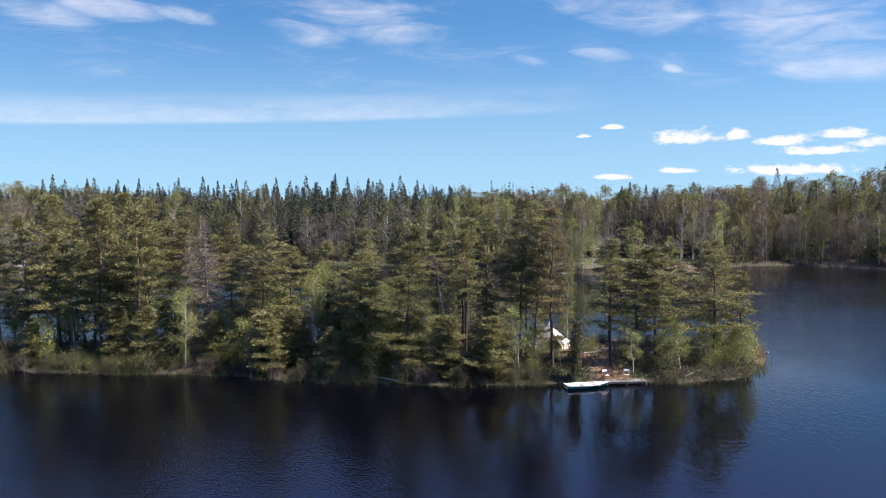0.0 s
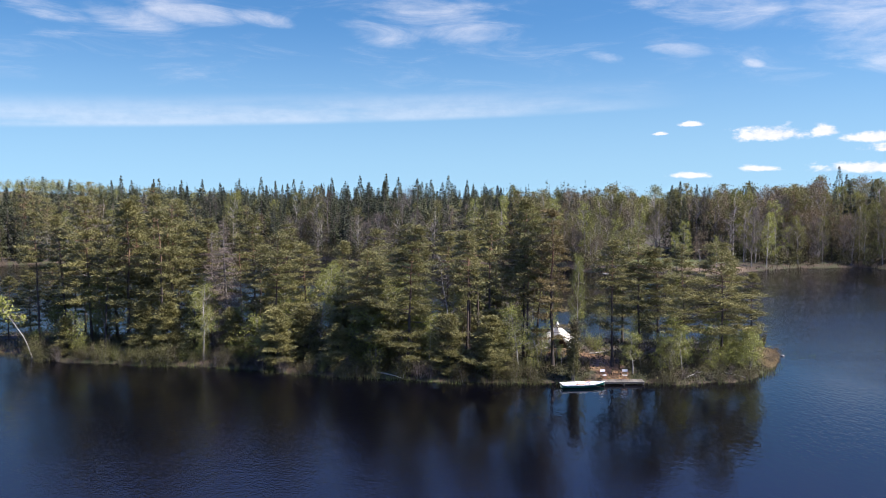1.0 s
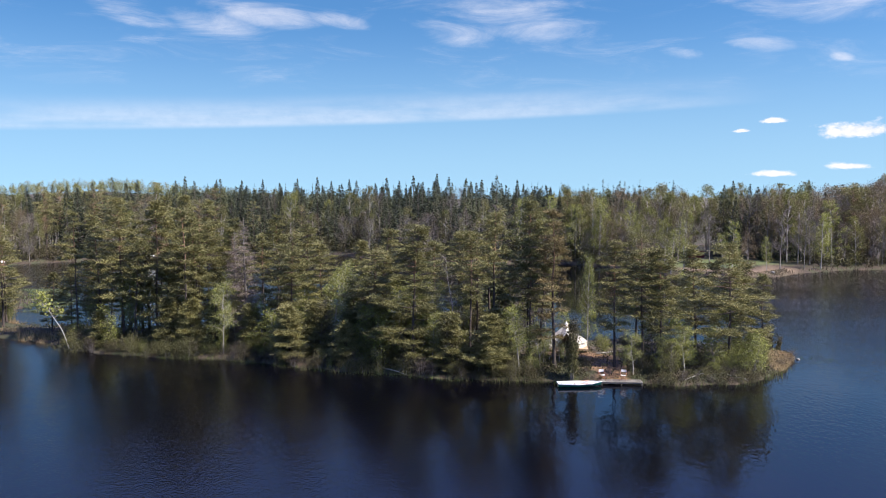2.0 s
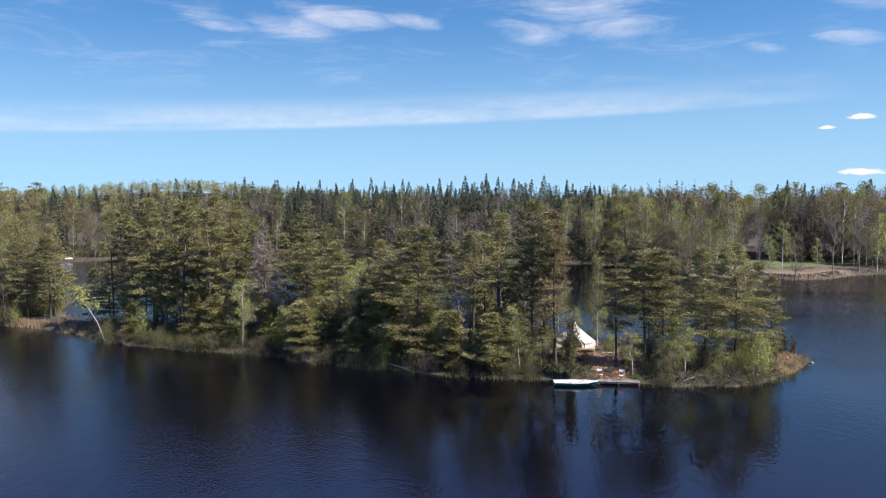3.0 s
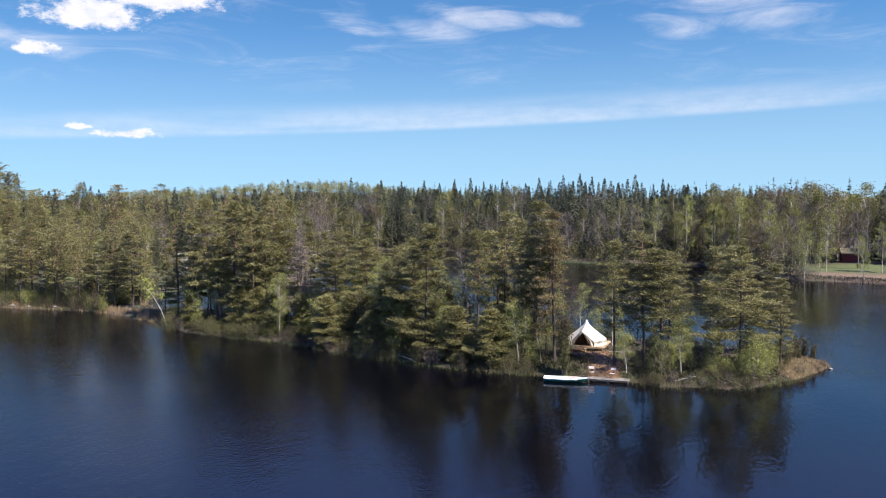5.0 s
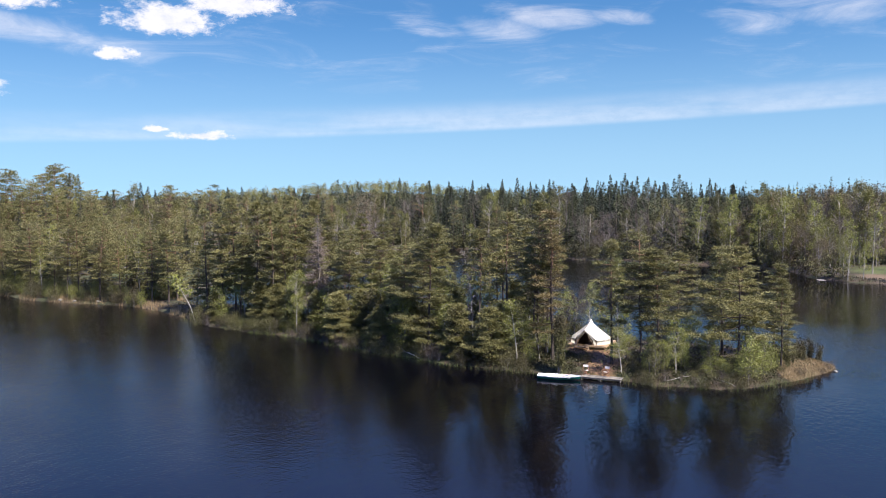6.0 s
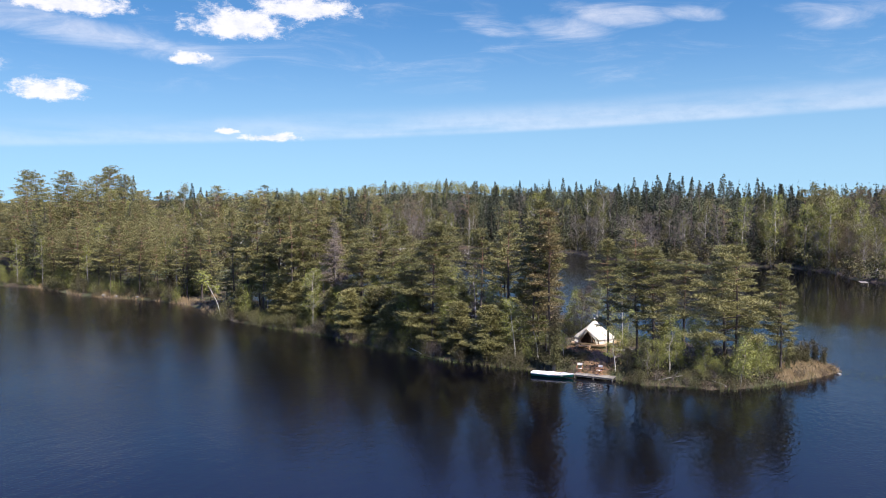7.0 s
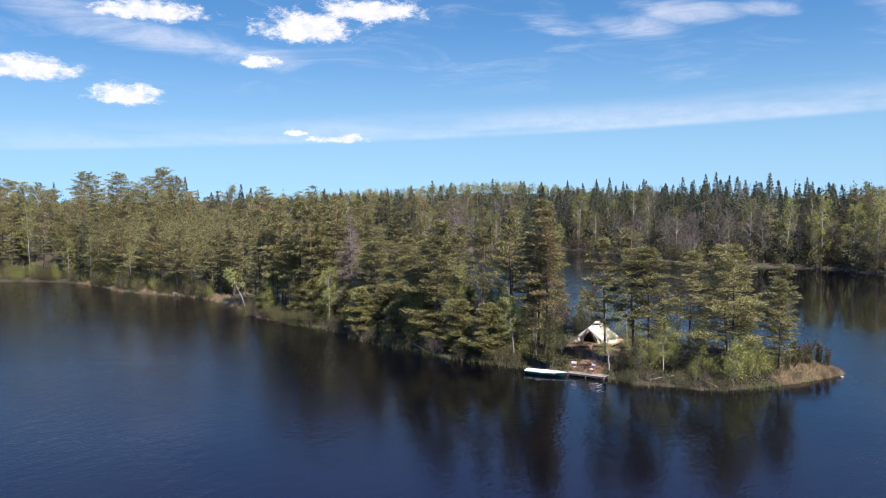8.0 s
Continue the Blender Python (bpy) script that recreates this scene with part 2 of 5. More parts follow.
WATER = water_surface()
GROUND = ground_surface()
PINE_BARK = bark("pine_bark", (0.028, 0.022, 0.019), (0.080, 0.060, 0.048), (0.24, 0.135, 0.08), 7.0, 12.0)
SPRUCE_BARK = bark("spruce_bark", (0.05, 0.04, 0.033), (0.13, 0.105, 0.085))
GREY_BARK = bark("grey_bark", (0.09, 0.08, 0.07), (0.24, 0.215, 0.19))
DEAD_WOOD = bark("dead_wood", (0.20, 0.185, 0.17), (0.40, 0.375, 0.345))
BIRCH_BARK = birch_bark("birch_bark")
PINE_LEAF = foliage("pine_needles", (0.052, 0.054, 0.021), (0.288, 0.262, 0.103), 0.2, 0.8, (0.200, 0.190, 0.075))
SPRUCE_LEAF = foliage("spruce_needles", (0.022, 0.029, 0.017), (0.092, 0.099, 0.050), 0.15)
NEAR_SPRUCE_LEAF = foliage("young_spruce_needles", (0.042, 0.050, 0.022), (0.165, 0.165, 0.066), 0.2)
BIRCH_LEAF = foliage("birch_leaves", (0.105, 0.114, 0.029), (0.329, 0.340, 0.090), 0.36)
FAR_BIRCH_LEAF = foliage("far_birch_leaves", (0.065, 0.070, 0.022), (0.253, 0.249, 0.072), 0.3, 0.25, (0.185, 0.151, 0.086))
RUSSET_LEAF = foliage("russet_buds", (0.092, 0.068, 0.043), (0.207, 0.158, 0.094), 0.3, 0.25)
BUSH_LEAF = foliage("bush_leaves", (0.031, 0.033, 0.014), (0.153, 0.144, 0.054), 0.22, 0.8, (0.065, 0.046, 0.027))
HEATH_LEAF = foliage("bilberry_leaves", (0.018, 0.020, 0.009), (0.085, 0.080, 0.034), 0.15)
TWIG = foliage("bare_twigs", (0.095, 0.076, 0.064), (0.225, 0.186, 0.157), 0.12)
DEAD_TWIG = foliage("dead_twigs", (0.085, 0.066, 0.050), (0.225, 0.180, 0.145), 0.1)
DRY_TWIG = foliage("dry_twigs", (0.038, 0.029, 0.022), (0.115, 0.090, 0.072), 0.1)
REED = foliage("reed_stems", (0.07, 0.068, 0.03), (0.20, 0.185, 0.085), 0.35)
GREEN_REED = foliage("green_reed_stems", (0.08, 0.11, 0.03), (0.20, 0.24, 0.08), 0.35)
DRY_GRASS = foliage("dry_grass", (0.207, 0.144, 0.078), (0.483, 0.374, 0.213), 0.35)
MARSH = foliage("marsh_grass", (0.086, 0.107, 0.049), (0.189, 0.215, 0.110), 0.35)
BANK_GRASS = foliage("bank_grass", (0.052, 0.045, 0.029), (0.163, 0.138, 0.085), 0.3)

RUST_LEAF = foliage("rusty_pine_needles", (0.093, 0.079, 0.037), (0.214, 0.167, 0.078), 0.3)
CANVAS = plain("cream_canvas", (0.66, 0.615, 0.53), (0.79, 0.755, 0.68), 1.6, 0.85, 0.3, 0.006, fine=60)
# brown for the tent's inside, with its dimness put into the colour
DIM_INTERIOR = plain("brown_cloth", (0.085, 0.046, 0.026), (0.17, 0.095, 0.055), 2.5, 0.9, 0.3, 0.006, stretch=(4, 4, 0.6))
WHITE_CANVAS = plain("white_canvas", (0.74, 0.73, 0.70), (0.82, 0.81, 0.78), 3.0, 0.85, 0.2, 0.003)
FRESH_WOOD = plain("fresh_timber", (0.30, 0.20, 0.115), (0.46, 0.33, 0.205), 2.0, 0.7, 0.25, 0.004, stretch=(0.4, 6, 6))
GREY_WOOD = plain("weathered_timber", (0.095, 0.084, 0.070), (0.22, 0.197, 0.165), 2.0, 0.85, 0.4, 0.006, stretch=(6, 0.4, 6))
CHAIR_WOOD = plain("oiled_hardwood", (0.22, 0.085, 0.04), (0.36, 0.16, 0.08), 3.0, 0.5, 0.2, 0.003)
OAR_WOOD = plain("varnished_wood", (0.42, 0.22, 0.12), (0.58, 0.34, 0.20), 3.0, 0.4, 0.1, 0.003)
HULL_GREEN = plain("green_gelcoat", (0.010, 0.085, 0.065), (0.018, 0.12, 0.095), 1.5, 0.25, 0.05, 0.003)
HULL_WHITE = plain("white_gelcoat", (0.66, 0.66, 0.63), (0.78, 0.78, 0.76), 1.5, 0.35, 0.05, 0.003)
ROPE = plain("rope", (0.4, 0.36, 0.28), (0.55, 0.5, 0.4), 9.0, 0.9, 0.2, 0.003)
RED_PAINT = plain("red_barn_paint", (0.09, 0.014, 0.011), (0.15, 0.026, 0.02), 1.2, 0.85, 0.3, 0.01, stretch=(6, 6, 0.5))
ROOF_TILE = plain("mossy_roof", (0.16, 0.135, 0.075), (0.28, 0.25, 0.15), 1.5, 0.9, 0.5, 0.02)
STONE = plain("granite", (0.10, 0.095, 0.088), (0.24, 0.23, 0.21), 2.5, 0.9, 0.7, 0.03)
LOG_BARK = bark("log_bark", (0.10, 0.085, 0.07), (0.26, 0.23, 0.20))

# ---- mesh building ----


def mesh_of(name, verts, tris, mat):
    """A mesh from arrays of corners and triangles."""
    verts, tris = np.asarray(verts, np.float32), np.asarray(tris, np.int32)
    me = bpy.data.meshes.new(name)
    me.vertices.add(len(verts))
    me.vertices.foreach_set("co", verts.ravel())
    me.loops.add(tris.size)
    me.loops.foreach_set("vertex_index", tris.ravel())
    me.polygons.add(len(tris))
    me.polygons.foreach_set("loop_start", np.arange(0, tris.size, 3, dtype=np.int32))
    me.update(calc_edges=True)
    me.materials.append(mat)
    return me


def tubes(limbs, sides=5):
    """Tapered limbs, each a list of points with radii, as one set of corners and triangles."""
    V, F, base = [], [], 0
    for pts, radii in limbs:
        pts = np.asarray(pts, float)
        k = len(pts)
        way = np.gradient(pts, axis=0)
        way /= np.linalg.norm(way, axis=1)[:, None] + 1e-9
        ref = np.where(np.abs(way[:, 2:3]) > 0.9, np.array([[1.0, 0, 0]]), np.array([[0, 0, 1.0]]))
        u = np.cross(way, ref)
        u /= np.linalg.norm(u, axis=1)[:, None] + 1e-9
        v = np.cross(way, u)
        a = np.linspace(0, 2 * np.pi, sides, endpoint=False)
        ring = pts[:, None, :] + np.asarray(radii)[:, None, None] * (np.cos(a)[None, :, None] * u[:, None, :] + np.sin(a)[None, :, None] * v[:, None, :])
        V.append(ring.reshape(-1, 3))
        i, j = np.meshgrid(np.arange(k - 1), np.arange(sides), indexing="ij")
        p, q = base + i * sides + j, base + i * sides + (j + 1) % sides
        F.append(np.stack([p, q, q + sides], -1).reshape(-1, 3))
        F.append(np.stack([p, q + sides, p + sides], -1).reshape(-1, 3))
        base += k * sides
    return np.concatenate(V), np.concatenate(F)


def blades(rng, at, way, length, width, droop=0.0, level=0.0):
    """A narrow triangle for each point: from the point along way. level: how far its face is turned to the sky."""
    n = len(at)
    way = way / (np.linalg.norm(way, axis=1)[:, None] + 1e-9)
    side = np.cross(way, rng.normal(size=(n, 3)) * (1 - level) + np.array([0, 0, 2.2 * level]))
    side /= np.linalg.norm(side, axis=1)[:, None] + 1e-9
    L, W = length[:, None], width[:, None]
    tip = at + way * L
    tip[:, 2] -= droop * length
    V = np.stack([at - side * W * 0.5 + way * L * 0.1, at + side * W * 0.5 + way * L * 0.1, tip], 1).reshape(-1, 3)
    return V, np.arange(3 * n).reshape(-1, 3)


def leaflets(rng, at, size):
    """A small triangle at each point, turned at random."""
    n = len(at)
    a, b = rng.normal(size=(n, 3)), rng.normal(size=(n, 3))
    a /= np.linalg.norm(a, axis=1)[:, None]
    b -= a * np.sum(a * b, 1)[:, None]
    b /= np.linalg.norm(b, axis=1)[:, None]
    s = size[:, None]
    V = np.stack([at - 0.5 * s * a, at + 0.5 * s * a + 0.15 * s * b, at + 0.75 * s * b], 1).reshape(-1, 3)
    return V, np.arange(3 * n).reshape(-1, 3)


def stem(rng, h, r, bend=0.25, steps=9, lean=(0, 0)):
    t = np.linspace(0, 1, steps)
    wob = np.cumsum(rng.normal(size=(steps, 2)) * bend / steps ** 0.5, 0) * t[:, None]
    pts = np.c_[wob + np.outer(t ** 1.3, lean), t * h]
    radii = r * (1 - t) ** 0.8 * 0.92 + 0.012
    radii[0] *= 1.35
    return pts, radii


def along(pts, z):
    return np.array([np.interp(z, pts[:, 2], pts[:, 0]), np.interp(z, pts[:, 2], pts[:, 1]), z])


def pine_shape(seed, h=16.0, bare=0.35, reach=2.9, fine=1.0, lean=(0, 0), dense=1.0, tier=1.55, blunt=1.3):
    """A Scots pine: bare lower stem with dead stubs, open tiers of level boughs that carry flat pads of needles."""
    rng = np.random.default_rng(seed)
    pts, rad = stem(rng, h, 0.0095 * h + 0.02, 0.35, 10, lean)
    limbs, A, W = [(pts, rad)], [], []
    z = h * bare
    lop = rng.uniform(0, 6.283)                     # the fuller side of the crown
    while z < h * 0.985:
        u = max(0.0, (z / h - bare) / (1 - bare))
        full = reach * (0.72 + 0.5 * min(1, u * 4)) * (1 - u ** blunt) ** 0.8 + 0.2
        az0 = rng.uniform(0, 6.283)
        k_b = rng.integers(3, 6)
        for b in range(k_b):
            if rng.random() < (0.26 if u < 0.3 else 0.15):
                continue
            az = az0 + 6.283 * b / k_b + rng.normal() * 0.3
            L = full * rng.uniform(0.5, 1.18) * (1 + 0.22 * np.cos(az - lop))
            rise = -0.10 + 0.5 * u ** 1.6 + rng.normal() * 0.09
            s = np.linspace(0, 1, 5)
            out = np.array([np.cos(az), np.sin(az), 0])
            perp = np.array([-np.sin(az), np.cos(az), 0])
            path = along(pts, z + rng.normal() * 0.08) + np.outer(s * L, out) + np.outer(L * (rise * s + 0.12 * s ** 2.5), [0, 0, 1])
            path[1:] += rng.normal(size=(4, 3)) * 0.06 * L * np.array([1, 1, 0.4])
            limbs.append((path, (0.024 + 0.015 * L) * (1 - 0.85 * s) * (1 - 0.4 * u)))
            pads = max(2, int(round(2.0 * L)))
            for q in range(pads):                   # each pad is a flat spray on a side twig
                f = rng.uniform(0.35, 1.0) if q else 1.0
                c = np.array([np.interp(f, s, path[:, i]) for i in range(3)])
                c = c + perp * rng.normal() * 0.26 * L * (1.25 - 0.7 * f) + [0, 0, rng.normal() * 0.05 + 0.05]
                wide = rng.uniform(0.26, 0.5) * (0.75 + 0.15 * L)
                k = max(5, int(96 * wide * fine * dense / 0.42))
                o = rng.normal(size=(k, 3)) * np.array([wide * 0.6, wide * 0.6, 0.05])
                A.append(c + o)
                W.append(out * 0.5 + o * np.array([1.2, 1.2, 0.5]) / wide + np.array([0, 0, 0.32]) + rng.normal(size=(k, 3)) * 0.3)
        z += h * rng.uniform(0.026, 0.05) * (1 - 0.45 * u) * tier
    for _ in range(9):                      # dead stubs below the crown
        z = rng.uniform(0.14, bare + 0.12) * h
        az, L = rng.uniform(0, 6.28), rng.uniform(0.4, 1.6)
        p0 = along(pts, z)
        limbs.append((np.array([p0, p0 + [np.cos(az) * L * 0.5, np.sin(az) * L * 0.5, 0.02], p0 + [np.cos(az) * L, np.sin(az) * L, -0.12 * L]]), [0.025, 0.018, 0.006]))
    A, W = np.concatenate(A), np.concatenate(W)
    W = W + rng.normal(size=W.shape) * 0.4
    g = fine ** -0.5
    n = len(A)
    leaf = blades(rng, A + rng.normal(size=(n, 3)) * 0.04, W, rng.uniform(0.18, 0.36, n) * g, rng.uniform(0.055, 0.105, n) * g, 0, 0.42)
    return (tubes(limbs[:1], 7), tubes(limbs[1:], 3)), leaf


def spruce_shape(seed, h=18.0, reach=2.3, fine=1.0, bare=0.06, thin=1.0, slim=1.0):
    """A Norway spruce: a spire of drooping tiers down to the ground."""
    rng = np.random.default_rng(seed)
    pts, rad = stem(rng, h, 0.010 * h + 0.02, 0.15, 9)
    limbs, A, W, S = [(pts, rad)], [], [], []
    z = h * bare
    while z < h * 0.99:
        u = max(0.0, (z / h - bare) / (1 - bare))
        full = reach * (1 - u) ** 0.75 * (0.75 + 0.25 * min(1, u * 5)) + 0.12
        for _ in range(rng.integers(4, 7)):
            az = rng.uniform(0, 6.283)
            L = full * rng.uniform(0.6, 1.15)
            s = np.linspace(0, 1, 4)
            out = np.array([np.cos(az), np.sin(az), 0])
            path = along(pts, z) + np.outer(s * L, out) + np.outer(L * (-0.28 * s * (1 - u) + 0.18 * u * s - 0.22 * s ** 1.5 + 0.22 * s ** 3), [0, 0, 1])
            limbs.append((path, (0.012 + 0.008 * L) * (1 - 0.85 * s)))
            k = int((6 + 17 * L) * fine * thin)
            f = rng.uniform(0.12, 1.05, k)
            perp = np.array([-np.sin(az), np.cos(az), 0])
            c = np.stack([np.interp(f, s, path[:, i]) for i in range(3)], 1)
            c += perp * (rng.normal(size=k) * 0.17 * L * (1.15 - f) + rng.normal(size=k) * 0.06)[:, None]
            c[:, 2] -= np.abs(rng.normal(size=k)) * 0.13
            A.append(c)
            W.append(out * 0.75 + perp * rng.normal(size=(k, 1)) * 0.6 + np.array([0, 0, -0.35]) + rng.normal(size=(k, 3)) * 0.3)
            S.append(np.full(k, min(1.0, 0.45 + 1.4 * (1 - u))))
        z += h * rng.uniform(0.016, 0.028)
    A, W = np.concatenate(A), np.concatenate(W)
    A, W = np.repeat(A, 2, 0), np.repeat(W, 2, 0) + rng.normal(size=(len(A) * 2, 3)) * 0.35
    g = fine ** -0.5
    n = len(A)
    S = np.repeat(np.concatenate(S), 2)
    leaf = blades(rng, A, W, rng.uniform(0.22, 0.45, n) * g * S, rng.uniform(0.08, 0.15, n) * g * S * slim, 0, 0.4 * slim)
    return (tubes(limbs[:1], 6), tubes(limbs[1:], 3)), leaf


def cone_shape(seed, h=21.0, reach=2.6, count=900, size=0.75):
    """A dense spruce seen from far off: a spire of many short drooping sprays in uneven tiers."""
    rng = np.random.default_rng(seed)
    u = rng.uniform(0.0, 0.985, count) ** 1.15
    tier = np.round(u * 34) / 34
    u = np.clip(0.35 * tier + 0.65 * u + rng.normal(size=count) * 0.006, 0, 0.985)
    a = rng.uniform(0, 6.283, count)
    lobes = 1 + 0.16 * np.sin(3 * a + 20 * u + rng.uniform(0, 6)) + 0.06 * np.sin(40 * u + 5 * a)
    full = (reach * (1 - u) ** 0.88 + 0.14) * lobes * rng.uniform(0.72, 1.1, count)
    long = np.minimum(full, size * rng.uniform(0.7, 1.4, count) * (0.55 + 0.75 * (1 - u)))
    start = np.maximum(full - long, 0)
    out = np.c_[np.cos(a), np.sin(a), -0.42 + 0.15 * u + 0.6 * u ** 10]
    at = np.c_[out[:, 0] * start, out[:, 1] * start, h * (0.03 + 0.965 * u) - 0.22 * start]
    leaf = blades(rng, at, out + rng.normal(size=(count, 3)) * 0.2, long + 0.1, (0.26 + 0.5 * (1 - u)) * size, 0, 0.35)
    t = tubes([(np.array([[0, 0, 0], [0, 0, h * 0.5], [0, 0, h * 0.97]]), [0.012 * h, 0.007 * h, 0.03])], 4)
    return (t, t), leaf


def crown_shape(seed, h=16.0, reach=3.6, low=0.25, clumps=44, count=1300, size=0.34, kind="leaf", widest=-0.15, pointed=2.0):
    """A tree seen from far off: a rounded crown of many clumps carried by rising limbs.
    kind: leaf, twig (leafless) or needle (level pads)."""
    rng = np.random.default_rng(seed)
    pts, rad = stem(rng, h * 0.93, 0.009 * h + 0.02, 0.5, 7)
    v = 1 - 2 * rng.uniform(0, 1, clumps) ** 1.25
    a = rng.uniform(0, 6.283, clumps)
    side = np.where(v > widest, (v - widest) / (1 - widest), (widest - v) / (1 + widest))
    r = reach * np.maximum(0.0, 1 - side ** pointed) ** 0.55 * rng.uniform(0.25, 1.0, clumps) ** 0.5 * (1 + 0.2 * np.sin(2 * a + rng.uniform(0, 6)))
    z = h * (low + (1 - low) * (v + 1) / 2)
    C = np.c_[r * np.cos(a) + np.interp(z, pts[:, 2], pts[:, 0]), r * np.sin(a) + np.interp(z, pts[:, 2], pts[:, 1]), z]
    limbs = [(pts, rad)]
    for c, rr in zip(C[::2] if kind == "leaf" else C, r[::2] if kind == "leaf" else r):
        p0 = along(pts, max(0.12 * h, c[2] - (0.25 if kind == "needle" else 0.9) * rr - 0.3))
        limbs.append((np.array([p0, p0 + (c - p0) * 0.55 + [0, 0, 0.08 * rr], c]), [0.004 * h, 0.003 * h, 0.012]))
    pick = rng.integers(0, clumps, count)
    spread = rng.uniform(0.6, 1.25, clumps)[pick][:, None] * reach * np.array([0.21, 0.21, 0.06 if kind == "needle" else 0.19])
    off = np.clip(rng.normal(size=(count, 3)), -1.7, 1.7) * spread
    at = C[pick] + off
    at[:, 2] = np.clip(at[:, 2], 0.3, None)
    if kind == "leaf":
        leaf = leaflets(rng, at, rng.uniform(0.6, 1.3, count) * size)
    elif kind == "twig":
        way = off / (np.linalg.norm(off, axis=1)[:, None] + 1e-6) * 0.5 + np.c_[np.cos(a[pick]), np.sin(a[pick]), np.full(count, 1.3)] * 0.6 + rng.normal(size=(count, 3)) * 0.25
        leaf = blades(rng, at, way, rng.uniform(0.7, 1.6, count) * size, np.full(count, 0.07))
    else:
        way = off * np.array([1.0, 1.0, 0.4]) + np.array([0, 0, 0.25]) + rng.normal(size=(count, 3)) * 0.25
        leaf = blades(rng, at, way, rng.uniform(0.8, 1.4, count) * size, rng.uniform(0.3, 0.5, count) * size, 0, 0.55)
    return (tubes(limbs, 3), tubes(limbs[:1], 3)), leaf


def broadleaf_shape(seed, h=13.0, reach=2.0, fine=1.0, leafy=1.0, bare=0.25, lean=(0, 0), upright=0.9, leaf_size=0.16):
    """A birch or alder in early leaf: fine rising limbs, forked twigs and loose small leaves."""
    rng = np.random.default_rng(seed)
    pts, rad = stem(rng, h, 0.0075 * h + 0.015, 0.45, 9, lean)
    limbs, A, twigs = [(pts, rad)], [], []
    for z in np.linspace(h * bare, h * 0.97, int(22 + h)):
        u = max(0.0, (z / h - bare) / (1 - bare))
        az = rng.uniform(0, 6.283)
        L = (reach * (0.5 + 0.8 * np.sin(np.pi * min(1, 0.25 + 0.75 * u))) * rng.uniform(0.6, 1.1)) * (1 - 0.45 * u) + 0.3
        out = np.array([np.cos(az), np.sin(az), 0])
        s = np.linspace(0, 1, 4)
        path = along(pts, z) + np.outer(s * L, out) + np.outer(L * upright * (s - 0.25 * s ** 2), [0, 0, 1])
        path[1:] += rng.normal(size=(3, 3)) * 0.07 * L
        limbs.append((path, (0.012 + 0.009 * L) * (1 - 0.85 * s)))
        for _ in range(5):
            f = rng.uniform(0.3, 1.0)
            c = np.array([np.interp(f, s, path[:, i]) for i in range(3)])
            d = out * 0.6 + rng.normal(size=3) * 0.6 + [0, 0, 0.3]
            d *= rng.uniform(0.5, 1.0) * (0.4 + 0.28 * L) / np.linalg.norm(d)
            twigs.append((c, c + d * 0.55, c + d + [0, 0, -0.14 * L]))
    for a, b, c in twigs:
        limbs.append((np.array([a, b, c]), [0.011, 0.008, 0.004]))
        k = max(1, int(26 * fine * leafy))
        f = rng.uniform(0.15, 1.1, (k, 1))
        A.append(a + (c - a) * f + rng.normal(size=(k, 3)) * 0.24)
    A = np.concatenate(A)
    n = len(A)
    leaf = leaflets(rng, A, rng.uniform(0.6, 1.25, n) * leaf_size * fine ** -0.5)
    return (tubes(limbs[:1], 6), tubes(limbs[1:], 3)), leaf


def bare_shape(seed, h=12.0, reach=2.0, fine=1.0, drooping=False):
    """A leafless tree: limbs and a haze of fine twigs."""
    rng = np.random.default_rng(seed)
    (trunk, limb), leaf = broadleaf_shape(seed, h, reach, 0.05, 1.0, 0.2)
    V, F = limb
    k = int(2600 * fine)
    pick = V[rng.integers(0, len(V), k)]
    way = rng.normal(size=(k, 3)) * 0.7 + np.array([0, 0, -0.5 if drooping else 0.8])
    leaf = blades(rng, pick, way, rng.uniform(0.25, 0.7, k), np.full(k, 0.03 if fine >= 1 else 0.05))
    return (trunk, limb), leaf


def snag_shape(seed, h=12.0):
    """A dead pine: a barkless stem with a few thick crooked boughs near its top."""
    rng = np.random.default_rng(seed)
    pts, rad = stem(rng, h, 0.20, 0.3, 9)
    boughs, tips = [], []
    for i in range(13):
        z = h * rng.uniform(0.48, 0.96)
        az, L = rng.uniform(0, 6.283), rng.uniform(0.8, 2.3) * (1.25 - z / h)
        L = max(L, 0.5)
        out = np.array([np.cos(az), np.sin(az), 0])
        s = np.linspace(0, 1, 5)
        path = along(pts, z) + np.outer(s * L * 1.6, out) + np.outer(L * (-0.5 * s + 0.75 * s ** 3), [0, 0, 1])
        path[1:] += rng.normal(size=(4, 3)) * 0.12 * L
        boughs.append((path, 0.075 * (1 - 0.8 * s) + 0.012))
        for f in (2, 3, 4):
            d = rng.normal(size=3) * 0.35 + out * 0.3 + [0, 0, 0.25]
            tips.append((np.array([path[f], path[f] + d * 0.6, path[f] + d + [0, 0, 0.1]]), [0.03, 0.02, 0.01]))
    return (tubes([(pts, rad)], 7), tubes(boughs, 5)), tubes(tips, 4)


def thinned(shape, keep, grow=1.0, seed=5):
    """The same tree with fewer, larger leaves, for places farther off."""
    wood_parts, (V, F) = shape
    rng = np.random.default_rng(seed)
    tri = V[F[rng.permutation(len(F))[:keep]]]
    mid = tri.mean(1, keepdims=True)
    tri = mid + (tri - mid) * grow
    return wood_parts, (tri.reshape(-1, 3), np.arange(tri.shape[0] * 3).reshape(-1, 3))


